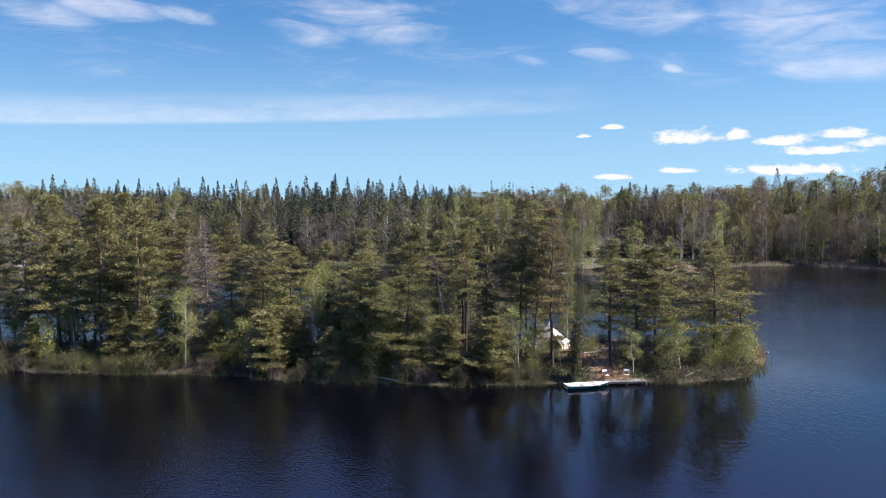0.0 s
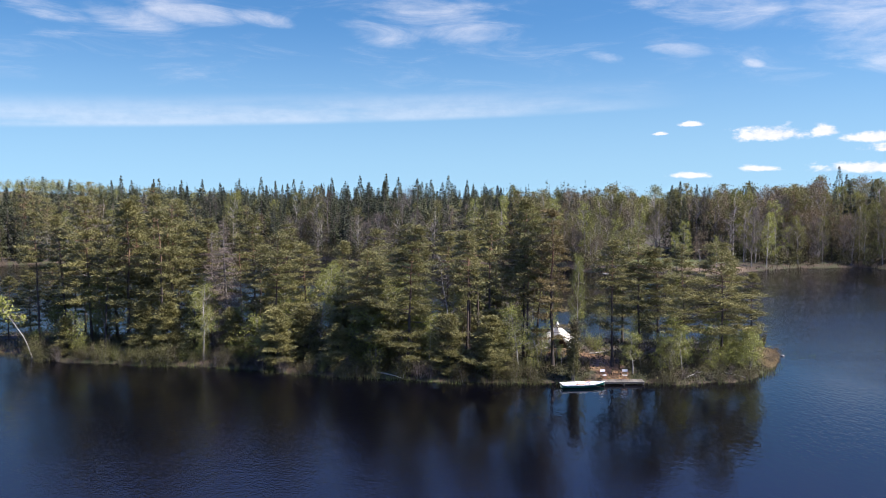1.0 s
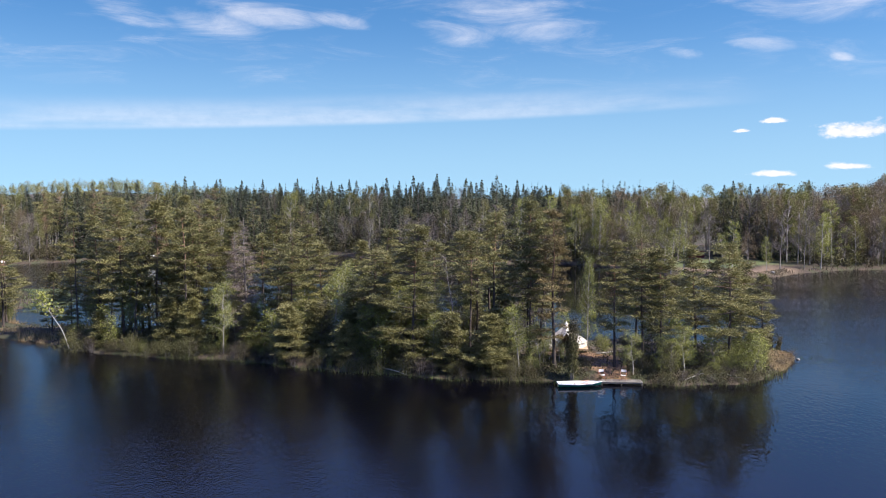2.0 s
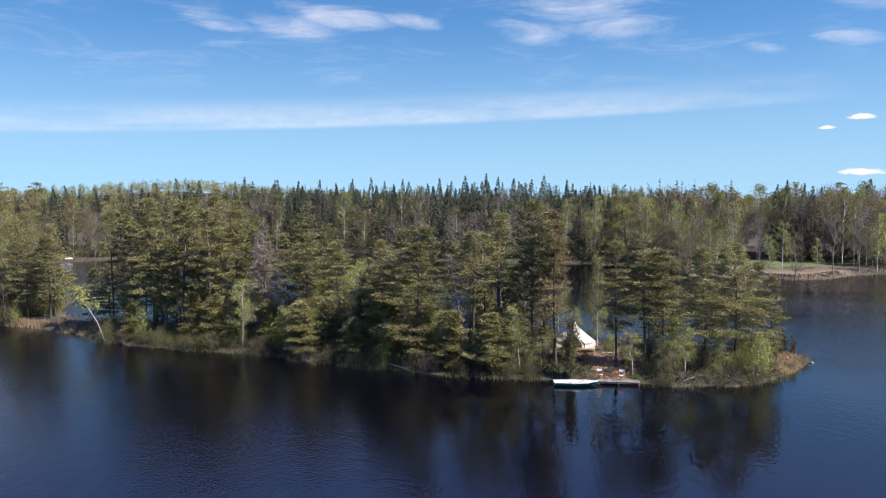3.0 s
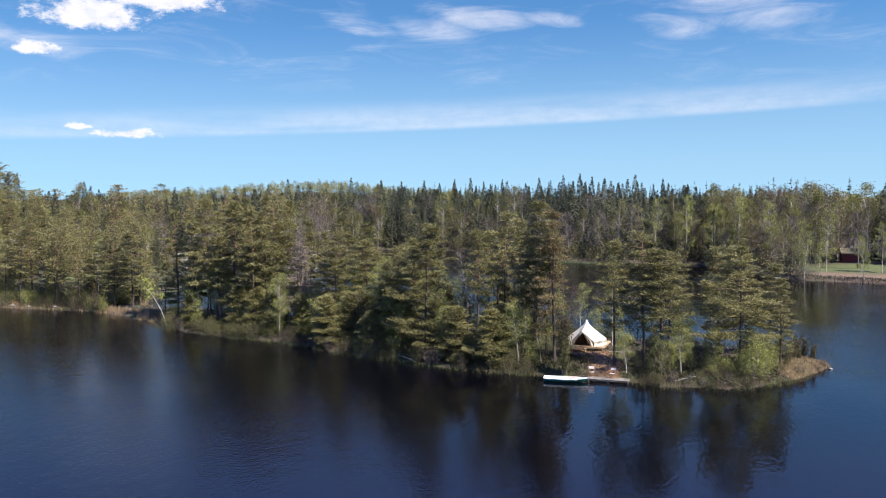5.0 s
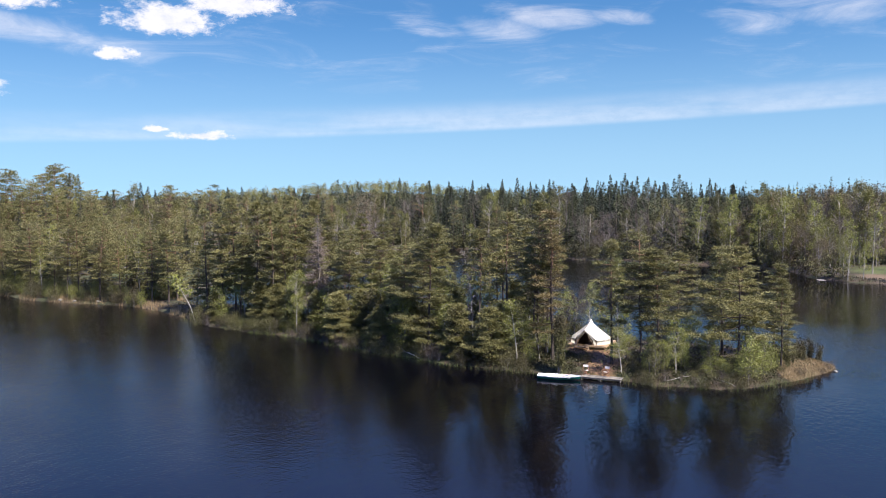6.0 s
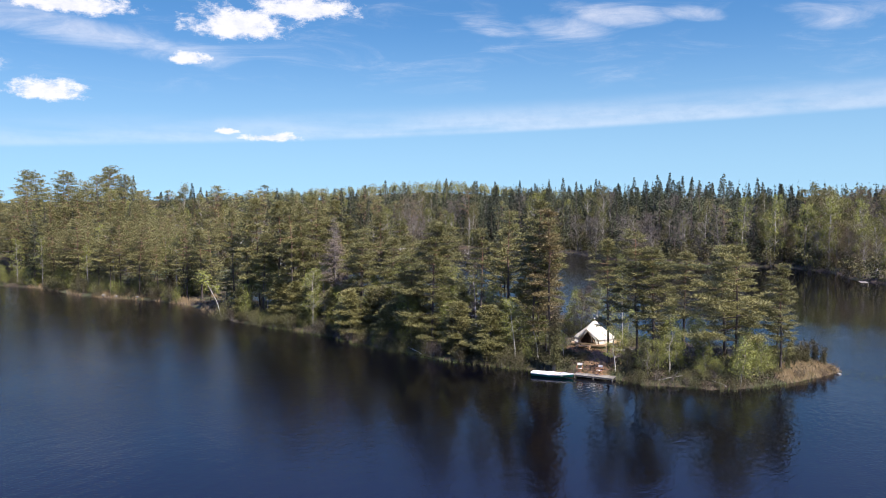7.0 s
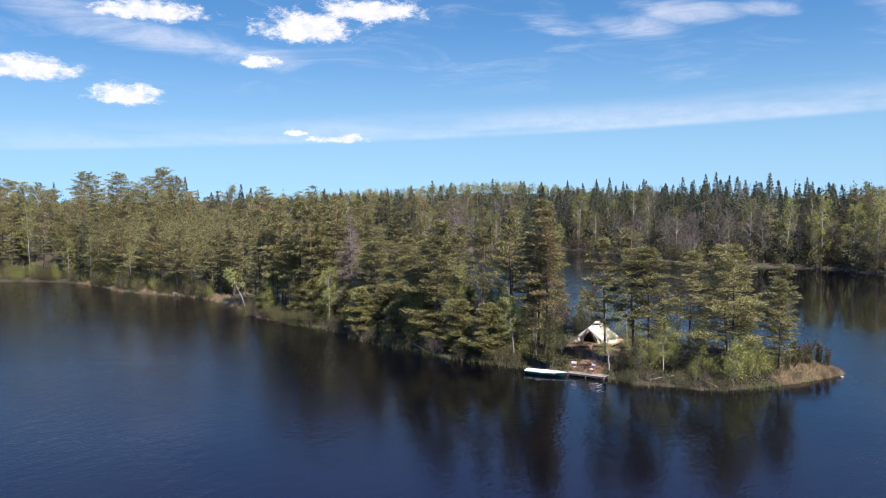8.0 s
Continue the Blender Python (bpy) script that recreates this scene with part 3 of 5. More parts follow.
def bush_shape(seed, h=2.2, wide=1.5, fine=1.0, leaf_size=0.13, leafy=1.0):
    rng = np.random.default_rng(seed)
    limbs, A = [], []
    for _ in range(11):
        az, L = rng.uniform(0, 6.283), h * rng.uniform(0.55, 1.05)
        out = np.array([np.cos(az), np.sin(az), 0]) * wide * rng.uniform(0.1, 0.75)
        s = np.linspace(0, 1, 4)[:, None]
        path = np.array([rng.normal() * 0.12, rng.normal() * 0.12, -0.1]) + out * s ** 1.2 + np.array([0, 0, L]) * s + rng.normal(size=(4, 3)) * 0.05
        limbs.append((path, [0.022, 0.016, 0.01, 0.004]))
        k = int(95 * fine * leafy)
        f = rng.uniform(0.2, 1.08, k)
        c = np.stack([np.interp(f, s[:, 0], path[:, i]) for i in range(3)], 1)
        A.append(c + rng.normal(size=(k, 3)) * np.array([0.28, 0.28, 0.2]) * wide * 0.75)
    A = np.concatenate(A)
    A[:, 2] = np.maximum(A[:, 2], 0.05)
    n = len(A)
    return tubes(limbs, 3), leaflets(rng, A, rng.uniform(0.6, 1.3, n) * leaf_size * fine ** -0.5)


def part(name, mesh, parent, label=""):
    ob = new(name, mesh)
    ob.parent = parent
    if label:
        tagged(ob, label)
    return ob


def thing(name, label, category, group="", kind=""):
    return tagged(new(name), label, category, group, kind)


def tree_of(name, shape, bark_mat, leaf_mat, label, crown="crown", group="", category="tree"):
    """A tree with its stem, its limbs and its crown, standing at the origin."""
    (trunk, limb), leaf = shape
    root = thing(name, label, category, group)
    wood_v = np.concatenate([trunk[0], limb[0]])
    wood_f = np.concatenate([trunk[1], limb[1] + len(trunk[0])])
    part("trunk", mesh_of("trunk", wood_v, wood_f, bark_mat), root)
    part(crown, mesh_of(crown, *leaf, leaf_mat), root)
    return root


def bush_of(name, shape, bark_mat, leaf_mat, label, group):
    stems, leaf = shape
    root = thing(name, label, "bush", group)
    part("stem", mesh_of("stem", *stems, bark_mat), root)
    part("foliage", mesh_of("foliage", *leaf, leaf_mat), root)
    return root


# ---- the lie of the land ----
SHORE = [
    (-63.5, 92.3), (-58, 91), (-53.8, 89.2), (-49.9, 88), (-46.6, 85.4), (-43.9, 83.8), (-40, 82.6), (-36.4, 82), (-31.7, 81), (-26.9, 81.2),
    (-22.5, 80), (-17.6, 78.7), (-13.6, 77.2), (-9.2, 76), (-4.5, 75.2), (0.5, 74), (4.8, 73.9), (8.8, 73.8), (11.4, 74.2), (15, 74.4), (18.5, 74.4),
    (19.9, 74.1), (22.5, 73.2), (25.5, 74.2), (28.4, 74.5), (30.8, 76.2), (33, 79), (34.8, 81.9), (36.2, 84.6), (37.3, 87.3), (37.8, 88.5),
    (36.5, 91), (33, 94), (27, 95.5), (18, 96), (8, 96), (-3, 95.5), (-12, 96), (-20, 97), (-30, 98), (-38, 98.5), (-45, 98.5), (-50, 98), (-55, 98), (-60, 99.5),
    (-65, 103), (-68, 107), (-72, 114), (-76, 125), (-91, 141), (-105, 156), (-119, 172), (-130, 188), (-122, 200), (-105, 212), (-100, 221), (-97, 232),
    (-85, 241), (-69, 243), (-48, 232), (-30, 216), (-16, 209), (-8, 207), (0, 207), (7, 209), (17, 209.7), (28.5, 199), (31, 189), (36, 181.5), (43, 178.8),
    (50, 178), (56, 176.6), (61.5, 178), (68, 186), (86, 198), (101, 199.5), (109.5, 192), (116, 187), (130, 178), (160, 160), (230, 120), (400, 40),
    (3200, -300), (3200, 3200), (-3200, 3200), (-3200, -300), (-600, 20), (-300, 55), (-200, 70), (-160, 80), (-129, 87.8), (-118, 94.5),
    (-108, 95.2), (-98, 93.5), (-89.7, 91.2), (-80, 92), (-75.6, 92.7), (-70, 93),
]
_P = np.array(SHORE, float)
_Q = np.roll(_P, -1, 0)


def inland(x, y):
    """Metres from the water's edge: positive on land, negative in the lake."""
    x, y = np.atleast_1d(x).astype(float), np.atleast_1d(y).astype(float)
    best, odd = np.full(x.shape, 1e9), np.zeros(x.shape, bool)
    for (ax, ay), (bx, by) in zip(_P, _Q):
        dx, dy = bx - ax, by - ay
        t = np.clip(((x - ax) * dx + (y - ay) * dy) / (dx * dx + dy * dy), 0, 1)
        best = np.minimum(best, np.hypot(x - ax - t * dx, y - ay - t * dy))
        if dy:
            odd ^= ((ay > y) != (by > y)) & (x < (y - ay) / dy * dx + ax)
    return np.where(odd, best, -best)


def rough(x, y, s):
    """Smooth unevenness between about -1 and 1."""
    return (np.sin(x * s + 1.3 * np.sin(y * s * 0.7 + 0.4)) + np.sin(y * s * 1.21 + 1.7 * np.sin(x * s * 0.53 + 2.0)) + np.sin((x + y) * s * 1.9 + 0.6)) / 3


def land_height(x, y):
    x, y = np.atleast_1d(x).astype(float), np.atleast_1d(y).astype(float)
    d = inland(x, y) + 0.35 * rough(x, y, 1.1) + 0.18 * rough(x, y, 3.1)
    z = np.where(d > 0, 0.62 * (1 - np.exp(-np.maximum(d, 0) / 1.1)) + 0.025 * np.minimum(np.maximum(d, 0), 8), 0)
    z = z + np.where(d > 0, np.minimum(d, 2) / 2 * (0.12 * rough(x, y, 0.8) + 0.05 * rough(x, y, 2.7)), 0)
    back = np.clip((d - 8) / 90, 0, 1)
    z = z + 4.0 * back ** 1.2 + 4.0 * np.clip((-85 - x) / 60, 0, 1) * np.clip((d - 4) / 40, 0, 1) * (y < 170) + 3.0 * back * rough(x, y, 0.012)
    z = z + 12.0 * np.exp(-((x - 175) ** 2 + (y - 250) ** 2) / (2 * 42 ** 2)) * np.clip(d / 20, 0, 1)     # rocky knoll
    far = np.hypot(x, y)
    z = z + np.where(y > 0, 2 * np.clip((far - 550) / 700, 0, 1), 0)
    z = z + 16 * np.exp(-((x + 420) ** 2 + (y - 760) ** 2) / (2 * 130 ** 2))                                 # far ridge
    return np.where(d > 0, z, np.maximum(-3.0, -0.12 + 0.22 * d))


def spaced(marks):
    """Grid lines: marks are (from, step) pairs, the last with no step."""
    out = []
    for (a, step), (b, _) in zip(marks, marks[1:]):
        out.extend(np.arange(a, b, step))
    return np.array(out + [marks[-1][0]])


def build_ground():
    xs = spaced([(-3000, 300), (-600, 60), (-240, 10), (-140, 3), (-70, 0.9), (5, 0.6), (41, 3), (150, 10), (300, 60), (600, 300), (3000, 0)])
    ys = spaced([(-3000, 500), (-500, 100), (0, 20), (66, 0.7), (92, 1.0), (112, 4), (300, 12), (600, 70), (1400, 200), (3000, 0)])
    X, Y = np.meshgrid(xs, ys)
    Z = land_height(X.ravel(), Y.ravel())
    V = np.c_[X.ravel(), Y.ravel(), Z]
    w = len(xs)
    i, j = np.meshgrid(np.arange(len(ys) - 1), np.arange(w - 1), indexing="ij")
    a = (i * w + j).ravel()
    F = np.concatenate([np.c_[a, a + 1, a + w + 1], np.c_[a, a + w + 1, a + w]])
    me = mesh_of("ground", V, F, GROUND)
    me.polygons.foreach_set("use_smooth", np.ones(len(F), bool))
    lawn = np.zeros(len(V))
    for cx, cy, rx, ry in ((57, 193, 19, 15), (-92, 126, 12, 15), (-15, 210.5, 7, 3)):
        r = np.hypot((V[:, 0] - cx) / rx, (V[:, 1] - cy) / ry)
        lawn = np.maximum(lawn, np.clip((1.15 - r) / 0.3, 0, 1))
    shore = inland(V[:, 0], V[:, 1])
    knoll = np.clip(1.4 - np.hypot((V[:, 0] - 121) / 17, (V[:, 1] - 203) / 13), 0, 1)
    dry = (V[:, 0] > 42) * (V[:, 0] < 70) * lawn * np.clip(shore / 1.5, 0, 1) * np.clip((14 - shore) / 4, 0, 1)
    dry = np.maximum(dry, knoll * np.clip(shore / 2, 0, 1))
    lawn *= np.clip(shore / 4 - 2.2, 0, 1)
    track = np.zeros(len(V))
    for (ax, ay), (bx, by), wide in (((17.2, 74.2), (16.6, 78.5), 1.2), ((16.6, 78.5), (15.4, 82.5), 1.9), ((15.4, 82.5), (12.4, 83.5), 1.8)):
        dx, dy = bx - ax, by - ay
        t = np.clip(((V[:, 0] - ax) * dx + (V[:, 1] - ay) * dy) / (dx * dx + dy * dy), 0, 1)
        r = np.hypot(V[:, 0] - ax - t * dx, V[:, 1] - ay - t * dy) / wide
        track = np.maximum(track, np.clip((1.25 - r) / 0.5, 0, 1))
    for key, values in (("lawn", lawn), ("track", track), ("dry", dry)):
        me.attributes.new(key, "FLOAT", "POINT").data.foreach_set("value", values.astype(np.float32))
    tagged(new("ground", me), "brown forest floor with moss and needle litter", "ground", kind="structure")
    s = 3000.0
    wm = mesh_of("water", [(-s, -s, 0), (s, -s, 0), (s, s, 0), (-s, s, 0)], [(0, 1, 2), (0, 2, 3)], WATER)
    tagged(new("water", wm), "dark rippled lake water reflecting trees and sky", "water", kind="structure")


build_ground()

# ---- trees ----
rng = np.random.default_rng(11)


def ground_at(x, y):
    return float(land_height(x, y)[0])


def plant(template, x, y, size=1.0, tall=None, turn=None, sink=0.05):
    """Sets the template itself first, then copies of it, upright on the ground."""
    a = rng.uniform(0, 360) if turn is None else turn
    m = pose(x, y, ground_at(x, y) - sink, rng.normal() * 1.2, rng.normal() * 1.2, a) @ Matrix.Diagonal((size, size, tall or size * rng.uniform(0.94, 1.06), 1))
    ob = template
    if template.name in USED:
        ob = copy_thing(template, pose(0, 0, 0))
    USED.add(ob.name)
    ob.matrix_basis = m
    return ob


def scatter(region, count, gap, taken, depth=1.0, most=1e9):
    """Places in a rectangle, on land, at least gap apart."""
    x0, x1, y0, y1 = region
    out, room = [], count * 14
    X, Y = rng.uniform(x0, x1, room), rng.uniform(y0, y1, room)
    d = inland(X, Y)
    ok = (d > depth) & (d < most)
    kept = np.array(taken, float).reshape(-1, 2)
    for x, y in zip(X[ok], Y[ok]):
        if len(out) >= count:
            break
        if len(kept) == 0 or ((kept - (x, y)) ** 2).sum(1).min() > gap * gap:
            kept = np.vstack([kept, (x, y)])
            out.append((float(x), float(y)))
    taken.extend(out)
    return out


def in_meadow(x, y):
    if 100 < y < 186 and abs(x + 88 + (y - 137) * 0.82) < 4.5:      # open ground towards the boats on the west shore
        return True
    return np.hypot((x + 92) / 11, (y - 126) / 14) < 1 or np.hypot((x - 56) / 22, (y - 193) / 14) < 1


USED = set()
NEAR = "trees of the wooded peninsula"
PINES = [tree_of("pine_tree", pine_shape(100 + i, 16, (0.18, 0.26, 0.34, 0.22, 0.30)[i], (2.4, 2.8, 2.5, 2.9, 2.2)[i], 0.62, blunt=(1.7, 1.3, 1.9, 1.2, 1.5)[i]), PINE_BARK, PINE_LEAF, "tall pine with olive green needles on a reddish trunk", group=NEAR) for i in range(5)]
SLIM_PINES = [tree_of("pine_tree", thinned(pine_shape(120 + i, 15, (0.42, 0.58, 0.5)[i], 1.6, 0.8), 3400, 1.15), PINE_BARK, PINE_LEAF, "slim pine with a narrow open crown", group=NEAR) for i in range(3)]
YOUNG_PINES = [tree_of("pine_tree", pine_shape(150 + i, 6, 0.05, 1.5 + 0.2 * i, 1.0, (0, 0), 1.0, 1.1, 1.3), PINE_BARK, PINE_LEAF, "young bushy pine with boughs down to the bank", group=NEAR) for i in range(2)]
LOW_PINE = tree_of("pine_tree", pine_shape(131, 15, 0.10, 3.6, 0.9, (0, 0), 1.1, 1.35), PINE_BARK, PINE_LEAF, "broad pine with boughs almost down to the bank", group=NEAR)
WIDE_PINE = tree_of("pine_tree", pine_shape(132, 13, 0.24, 5.0, 0.85, (0, 0), 0.85, 1.6, 0.85), PINE_BARK, PINE_LEAF, "spreading pine with long level boughs over the water", group=NEAR)
RUST_PINE = tree_of("pine_tree", pine_shape(133, 16.5, 0.2, 1.7, 0.6), PINE_BARK, RUST_LEAF, "thin pine with rusty brown needles beside the tent", group=NEAR)
SPRUCES = [tree_of("spruce_tree", spruce_shape(200 + i, 10, 1.7 + 0.2 * i, 0.8), SPRUCE_BARK, NEAR_SPRUCE_LEAF, "green spruce with drooping tiers", group=NEAR) for i in range(2)]
BIRCHES = [tree_of("birch_tree", broadleaf_shape(300 + i, 9, 1.25, 0.7, 1.0, 0.3, leaf_size=0.125), BIRCH_BARK, BIRCH_LEAF, "slender white birch in fresh light green leaf", group=NEAR) for i in range(4)]
BARES = [tree_of("alder_tree", bare_shape(330 + i, 8, 1.4), GREY_BARK, DRY_TWIG, "leafless grey alder with a haze of twigs", "crown", NEAR) for i in range(2)]
DEAD_SPRUCE = tree_of("dead_spruce", spruce_shape(340, 16, 2.6, 1.0, 0.05, 1.1, 0.42), GREY_BARK, DEAD_TWIG, "dead grey spruce with drooping dry twigs", "crown", NEAR)
WHITE_SNAG = tree_of("dead_spruce", bare_shape(341, 11, 0.9, 0.3, True), DEAD_WOOD, DRY_TWIG, "bleached dead spruce with bare stubs", "crown", NEAR)
BANK = "bushes along the bank"
BUSHES = [bush_of("bush", bush_shape(400 + i, 1.7 + 0.3 * i, 1.5, 0.95, 0.115), GREY_BARK, BUSH_LEAF, "olive green bush on the bank", BANK) for i in range(3)]
GREEN_BUSHES = [bush_of("willow_bush", bush_shape(420 + i, 2.3, 1.2, 0.8, 0.1), GREY_BARK, BIRCH_LEAF, "light green bush in fresh leaf", BANK) for i in range(2)]
BARE_BUSH = bush_of("thicket", bush_shape(430, 1.8, 1.4, 1.0, 0.09, 0.7), GREY_BARK, DRY_TWIG, "leafless brown thicket of twigs on the bank", BANK)

# trees that stand out, each with its place and the height of its top
MARKED = [
    (LOW_PINE, -2.9, 76.4, 15, 14.9, 1.0), (PINES[0], -34.4, 85.7, 16, 17.2, 1.05), (PINES[2], -31.0, 89.6, 16, 17.6, 0.95), (PINES[3], -18.2, 92.5, 16, 14.4, 0.95),
    (PINES[1], 8.7, 79.9, 16, 17.5, 0.85), (RUST_PINE, 11.4, 77.1, 16.5, 16.6, 1.0), (PINES[4], 17.4, 78.0, 16, 13.5, 0.8), (PINES[2], 20.2, 78.6, 16, 14.6, 0.85),
    (PINES[4], 22.0, 78.3, 16, 12.7, 0.95), (WIDE_PINE, 29.2, 81.2, 13, 13.0, 1.0), (PINES[0], 33.0, 83.5, 16, 9.6, 0.62), (PINES[3], 27.0, 87.0, 16, 12.4, 0.85),
    (DEAD_SPRUCE, -23.2, 84.6, 16, 15.6, 1.1), (DEAD_SPRUCE, -26.0, 88.3, 16, 14.0, 0.85), (WHITE_SNAG, 1.1, 79.7, 11, 11.8, 1.0), (PINES[4], -60.5, 95.0, 16, 12.7, 0.95),
    (SPRUCES[0], -26.4, 83.2, 10, 8.4, 1.0), (BIRCHES[0], -25.2, 84.6, 9, 9.0, 0.6), (BIRCHES[1], 7.9, 75.9, 9, 6.8, 0.9), (BIRCHES[2], 18.95, 75.6, 9, 4.6, 0.7),
    (BIRCHES[3], 10.0, 77.0, 9, 4.8, 0.75), (BIRCHES[0], 15.4, 88.5, 9, 11.0, 0.55), (BIRCHES[1], 24.0, 76.8, 9, 4.9, 0.75), (BIRCHES[3], 26.6, 89.0, 9, 9.0, 0.8), (PINES[0], -51.9, 92.4, 16, 8.2, 0.62), (PINES[3], -48.8, 91.8, 16, 9.1, 0.62), (PINES[1], -46.0, 92.0, 16, 10.0, 0.62), (PINES[4], -43.4, 91.5, 16, 10.6, 0.68), (PINES[2], -40.6, 91.0, 16, 10.9, 0.62),
    (SLIM_PINES[1], 9.9, 79.2, 15, 15.5, 0.8), (SLIM_PINES[2], 8.9, 77.9, 15, 14.0, 0.8),
]
for template, x, y, own, top, wide in MARKED:
    plant(template, x, y, wide, (top - ground_at(x, y)) / own)
TAKEN = [(m[1], m[2]) for m in MARKED]
OPEN = []                                       # the track, the tent and the way of the light to them stay clear
for x0, x1, y0, y1 in ((9.0, 18.6, 76.0, 88.6), (18.0, 26.0, 84.6, 88.6), (19.2, 27.0, 74.0, 76.4), (11.0, 19.5, 73.5, 76.5)):
    OPEN += [(x, y) for x in np.arange(x0, x1, 0.9) for y in np.arange(y0, y1, 0.9)]
BARE_GROUND = [(x, y) for x in np.arange(9.5, 19.5, 0.8) for y in np.arange(73.5, 90, 0.8)
               if abs(x - np.interp(y, [74, 78.5, 82.5, 84], [17.3, 16.7, 15.4, 13.5])) < (1.1 if y < 80 else 2.0) or np.hypot(x - 12.9, y - 85.3) < 3.3]
LOW = [(m[1], m[2]) for m in MARKED] + BARE_GROUND
TAKEN += OPEN


def pine_height(x):
    return float(np.interp(x, [-60, -46, -28, -16, -6, 4, 12, 18, 36], [13.5, 17.5, 17, 13.5, 13.5, 15.5, 15.5, 13.0, 10.5]))


for x, y in scatter((-46, -22, 75, 99), 9, 3.4, TAKEN, 2.2) + scatter((-18, 8, 76, 96), 6, 3.8, TAKEN, 2.4) + scatter((8, 34, 77, 96), 4, 3.6, TAKEN, 2.6):
    h = pine_height(x) * rng.uniform(0.8, 1.05)
    plant(PINES[rng.integers(5)], x, y, rng.uniform(0.7, 0.95), h / 16)
for x, y in scatter((-46, -12, 75, 99), 9, 2.4, TAKEN, 1.6) + scatter((-12, 34, 76, 96), 7, 2.4, TAKEN, 2.0):
    h = pine_height(x) * rng.uniform(0.7, 1.02)
    plant(SLIM_PINES[rng.integers(3)], x, y, rng.uniform(0.8, 1.1), h / 15)
SAPLINGS = [tree_of("birch_sapling", thinned(broadleaf_shape(320 + i, 5, 0.9, 0.8, 1.0, 0.15), 1100, 1.1), GREY_BARK, (BIRCH_LEAF, BUSH_LEAF, BIRCH_LEAF)[i], "thin young birch in early leaf", group="saplings under the pines") for i in range(3)]
for x, y in scatter((-47, 19, 74, 97), 46, 1.0, TAKEN, 0.7):
    plant(SAPLINGS[rng.integers(3)], x, y, rng.uniform(0.6, 1.25))
for x, y in scatter((-46, 16, 75, 97), 8, 2.0, TAKEN, 1.5):
    s = rng.uniform(0.5, 1.0)
    plant(SPRUCES[rng.integers(2)], x, y, s)
for x, y in scatter((-47, 20, 74, 98), 40, 1.3, TAKEN, 0.8):
    plant(BIRCHES[rng.integers(4)] if rng.random() < 0.78 else BARES[rng.integers(2)], x, y, rng.uniform(0.5, 1.0))

for x, y in scatter((20.0, 32.0, 73, 90), 7, 2.0, LOW, 0.4, 5.0):
    plant(SAPLINGS[2 * rng.integers(2)], x, y, rng.uniform(0.6, 1.0))

for x, y in scatter((-44, 9, 74, 92), 18, 2.6, LOW, 0.7, 4.5):
    plant(YOUNG_PINES[rng.integers(2)], x, y, rng.uniform(0.6, 1.05))

# the leaning birch on the spit
leaning = tree_of("birch_tree", broadleaf_shape(350, 6.5, 0.7, 0.2, 0.5, 0.55, (-3.6, -0.4)), BIRCH_BARK, BIRCH_LEAF, "white birch leaning far out over the water", group=NEAR)
leaning.matrix_basis = pose(-44.6, 84.2, 0.1)

# bushes and saplings thick along the near bank, thinner inland
for region, count, depth, most, low, high in (((-48, 10, 73, 95), 190, -0.1, 3.2, 0.5, 1.2), ((19.6, 33.0, 72, 92), 74, -0.1, 3.6, 0.25, 0.7),
                                              ((-48, 36, 76, 98), 75, 3.2, 12, 0.5, 1.0), ((8.5, 22, 73.5, 86), 40, 0.3, 12, 0.2, 0.4)):
    for x, y in scatter(region, count, 0.8, LOW, depth, most):
        k = rng.random()
        plant(BUSHES[rng.integers(3)] if k < (0.68 if x > 19.5 else 0.78) else (SAPLINGS[rng.integers(3)] if x > 19.5 else GREEN_BUSHES[rng.integers(2)]) if k < (0.80 if x > 19.5 else 0.88) else BARE_BUSH, x, y, rng.uniform(low, high))

for x, y, s in ((28.4, 77.6, 0.8), (30.0, 78.8, 0.95), (31.2, 80.4, 1.1), (30.3, 82.2, 1.2), (32.2, 82.4, 1.0), (32.4, 84.8, 1.15), (31.0, 84.4, 1.3), (29.4, 80.2, 1.0), (27.0, 76.8, 0.7)):
    plant(GREEN_BUSHES[rng.integers(2)], x, y, s)             # fresh green thicket towards the tip
for x, y, s in ((10.3, 78.6, 0.42), (9.8, 80.4, 0.45), (12.4, 78.2, 0.26)):
    plant(BIRCHES[rng.integers(4)], x, y, s)
# dark columnar juniper before the tent and its like on the tip
juniper = bush_of("juniper", bush_shape(440, 1.9, 0.42, 0.9, 0.11), GREY_BARK, BUSH_LEAF, "dark upright juniper on the grassy tip", "junipers on the tip")
tall_juniper = bush_of("juniper", bush_shape(442, 4.6, 0.75, 4.5, 0.26), GREY_BARK, BUSH_LEAF, "tall columnar juniper on the bank before the tent", "junipers on the tip")
plant(tall_juniper, 13.1, 74.4, 1.25)
for x, y, s in ((34.1, 87.5, 1.2), (34.7, 88.8, 1.3), (34.4, 88.2, 1.1), (35.4, 89.2, 1.25), (36.3, 88.9, 1.1), (33.6, 84.2, 0.95), (33.2, 88.9, 1.2), (33.9, 86.0, 1.0), (34.9, 87.6, 0.8)):
    plant(juniper, x, y, s)
russet_bush = bush_of("bush", bush_shape(441, 1.0, 0.9, 0.7, 0.08), GREY_BARK, RUSSET_LEAF, "low russet bog shrub at the water's edge", BANK)
for x, y, s in ((37.2, 87.4, 0.9), (36.6, 85.9, 0.7), (34.9, 82.6, 0.9), (-52.0, 90.0, 1.1), (-55.5, 91.5, 1.0)):
    plant(russet_bush, x, y, s)

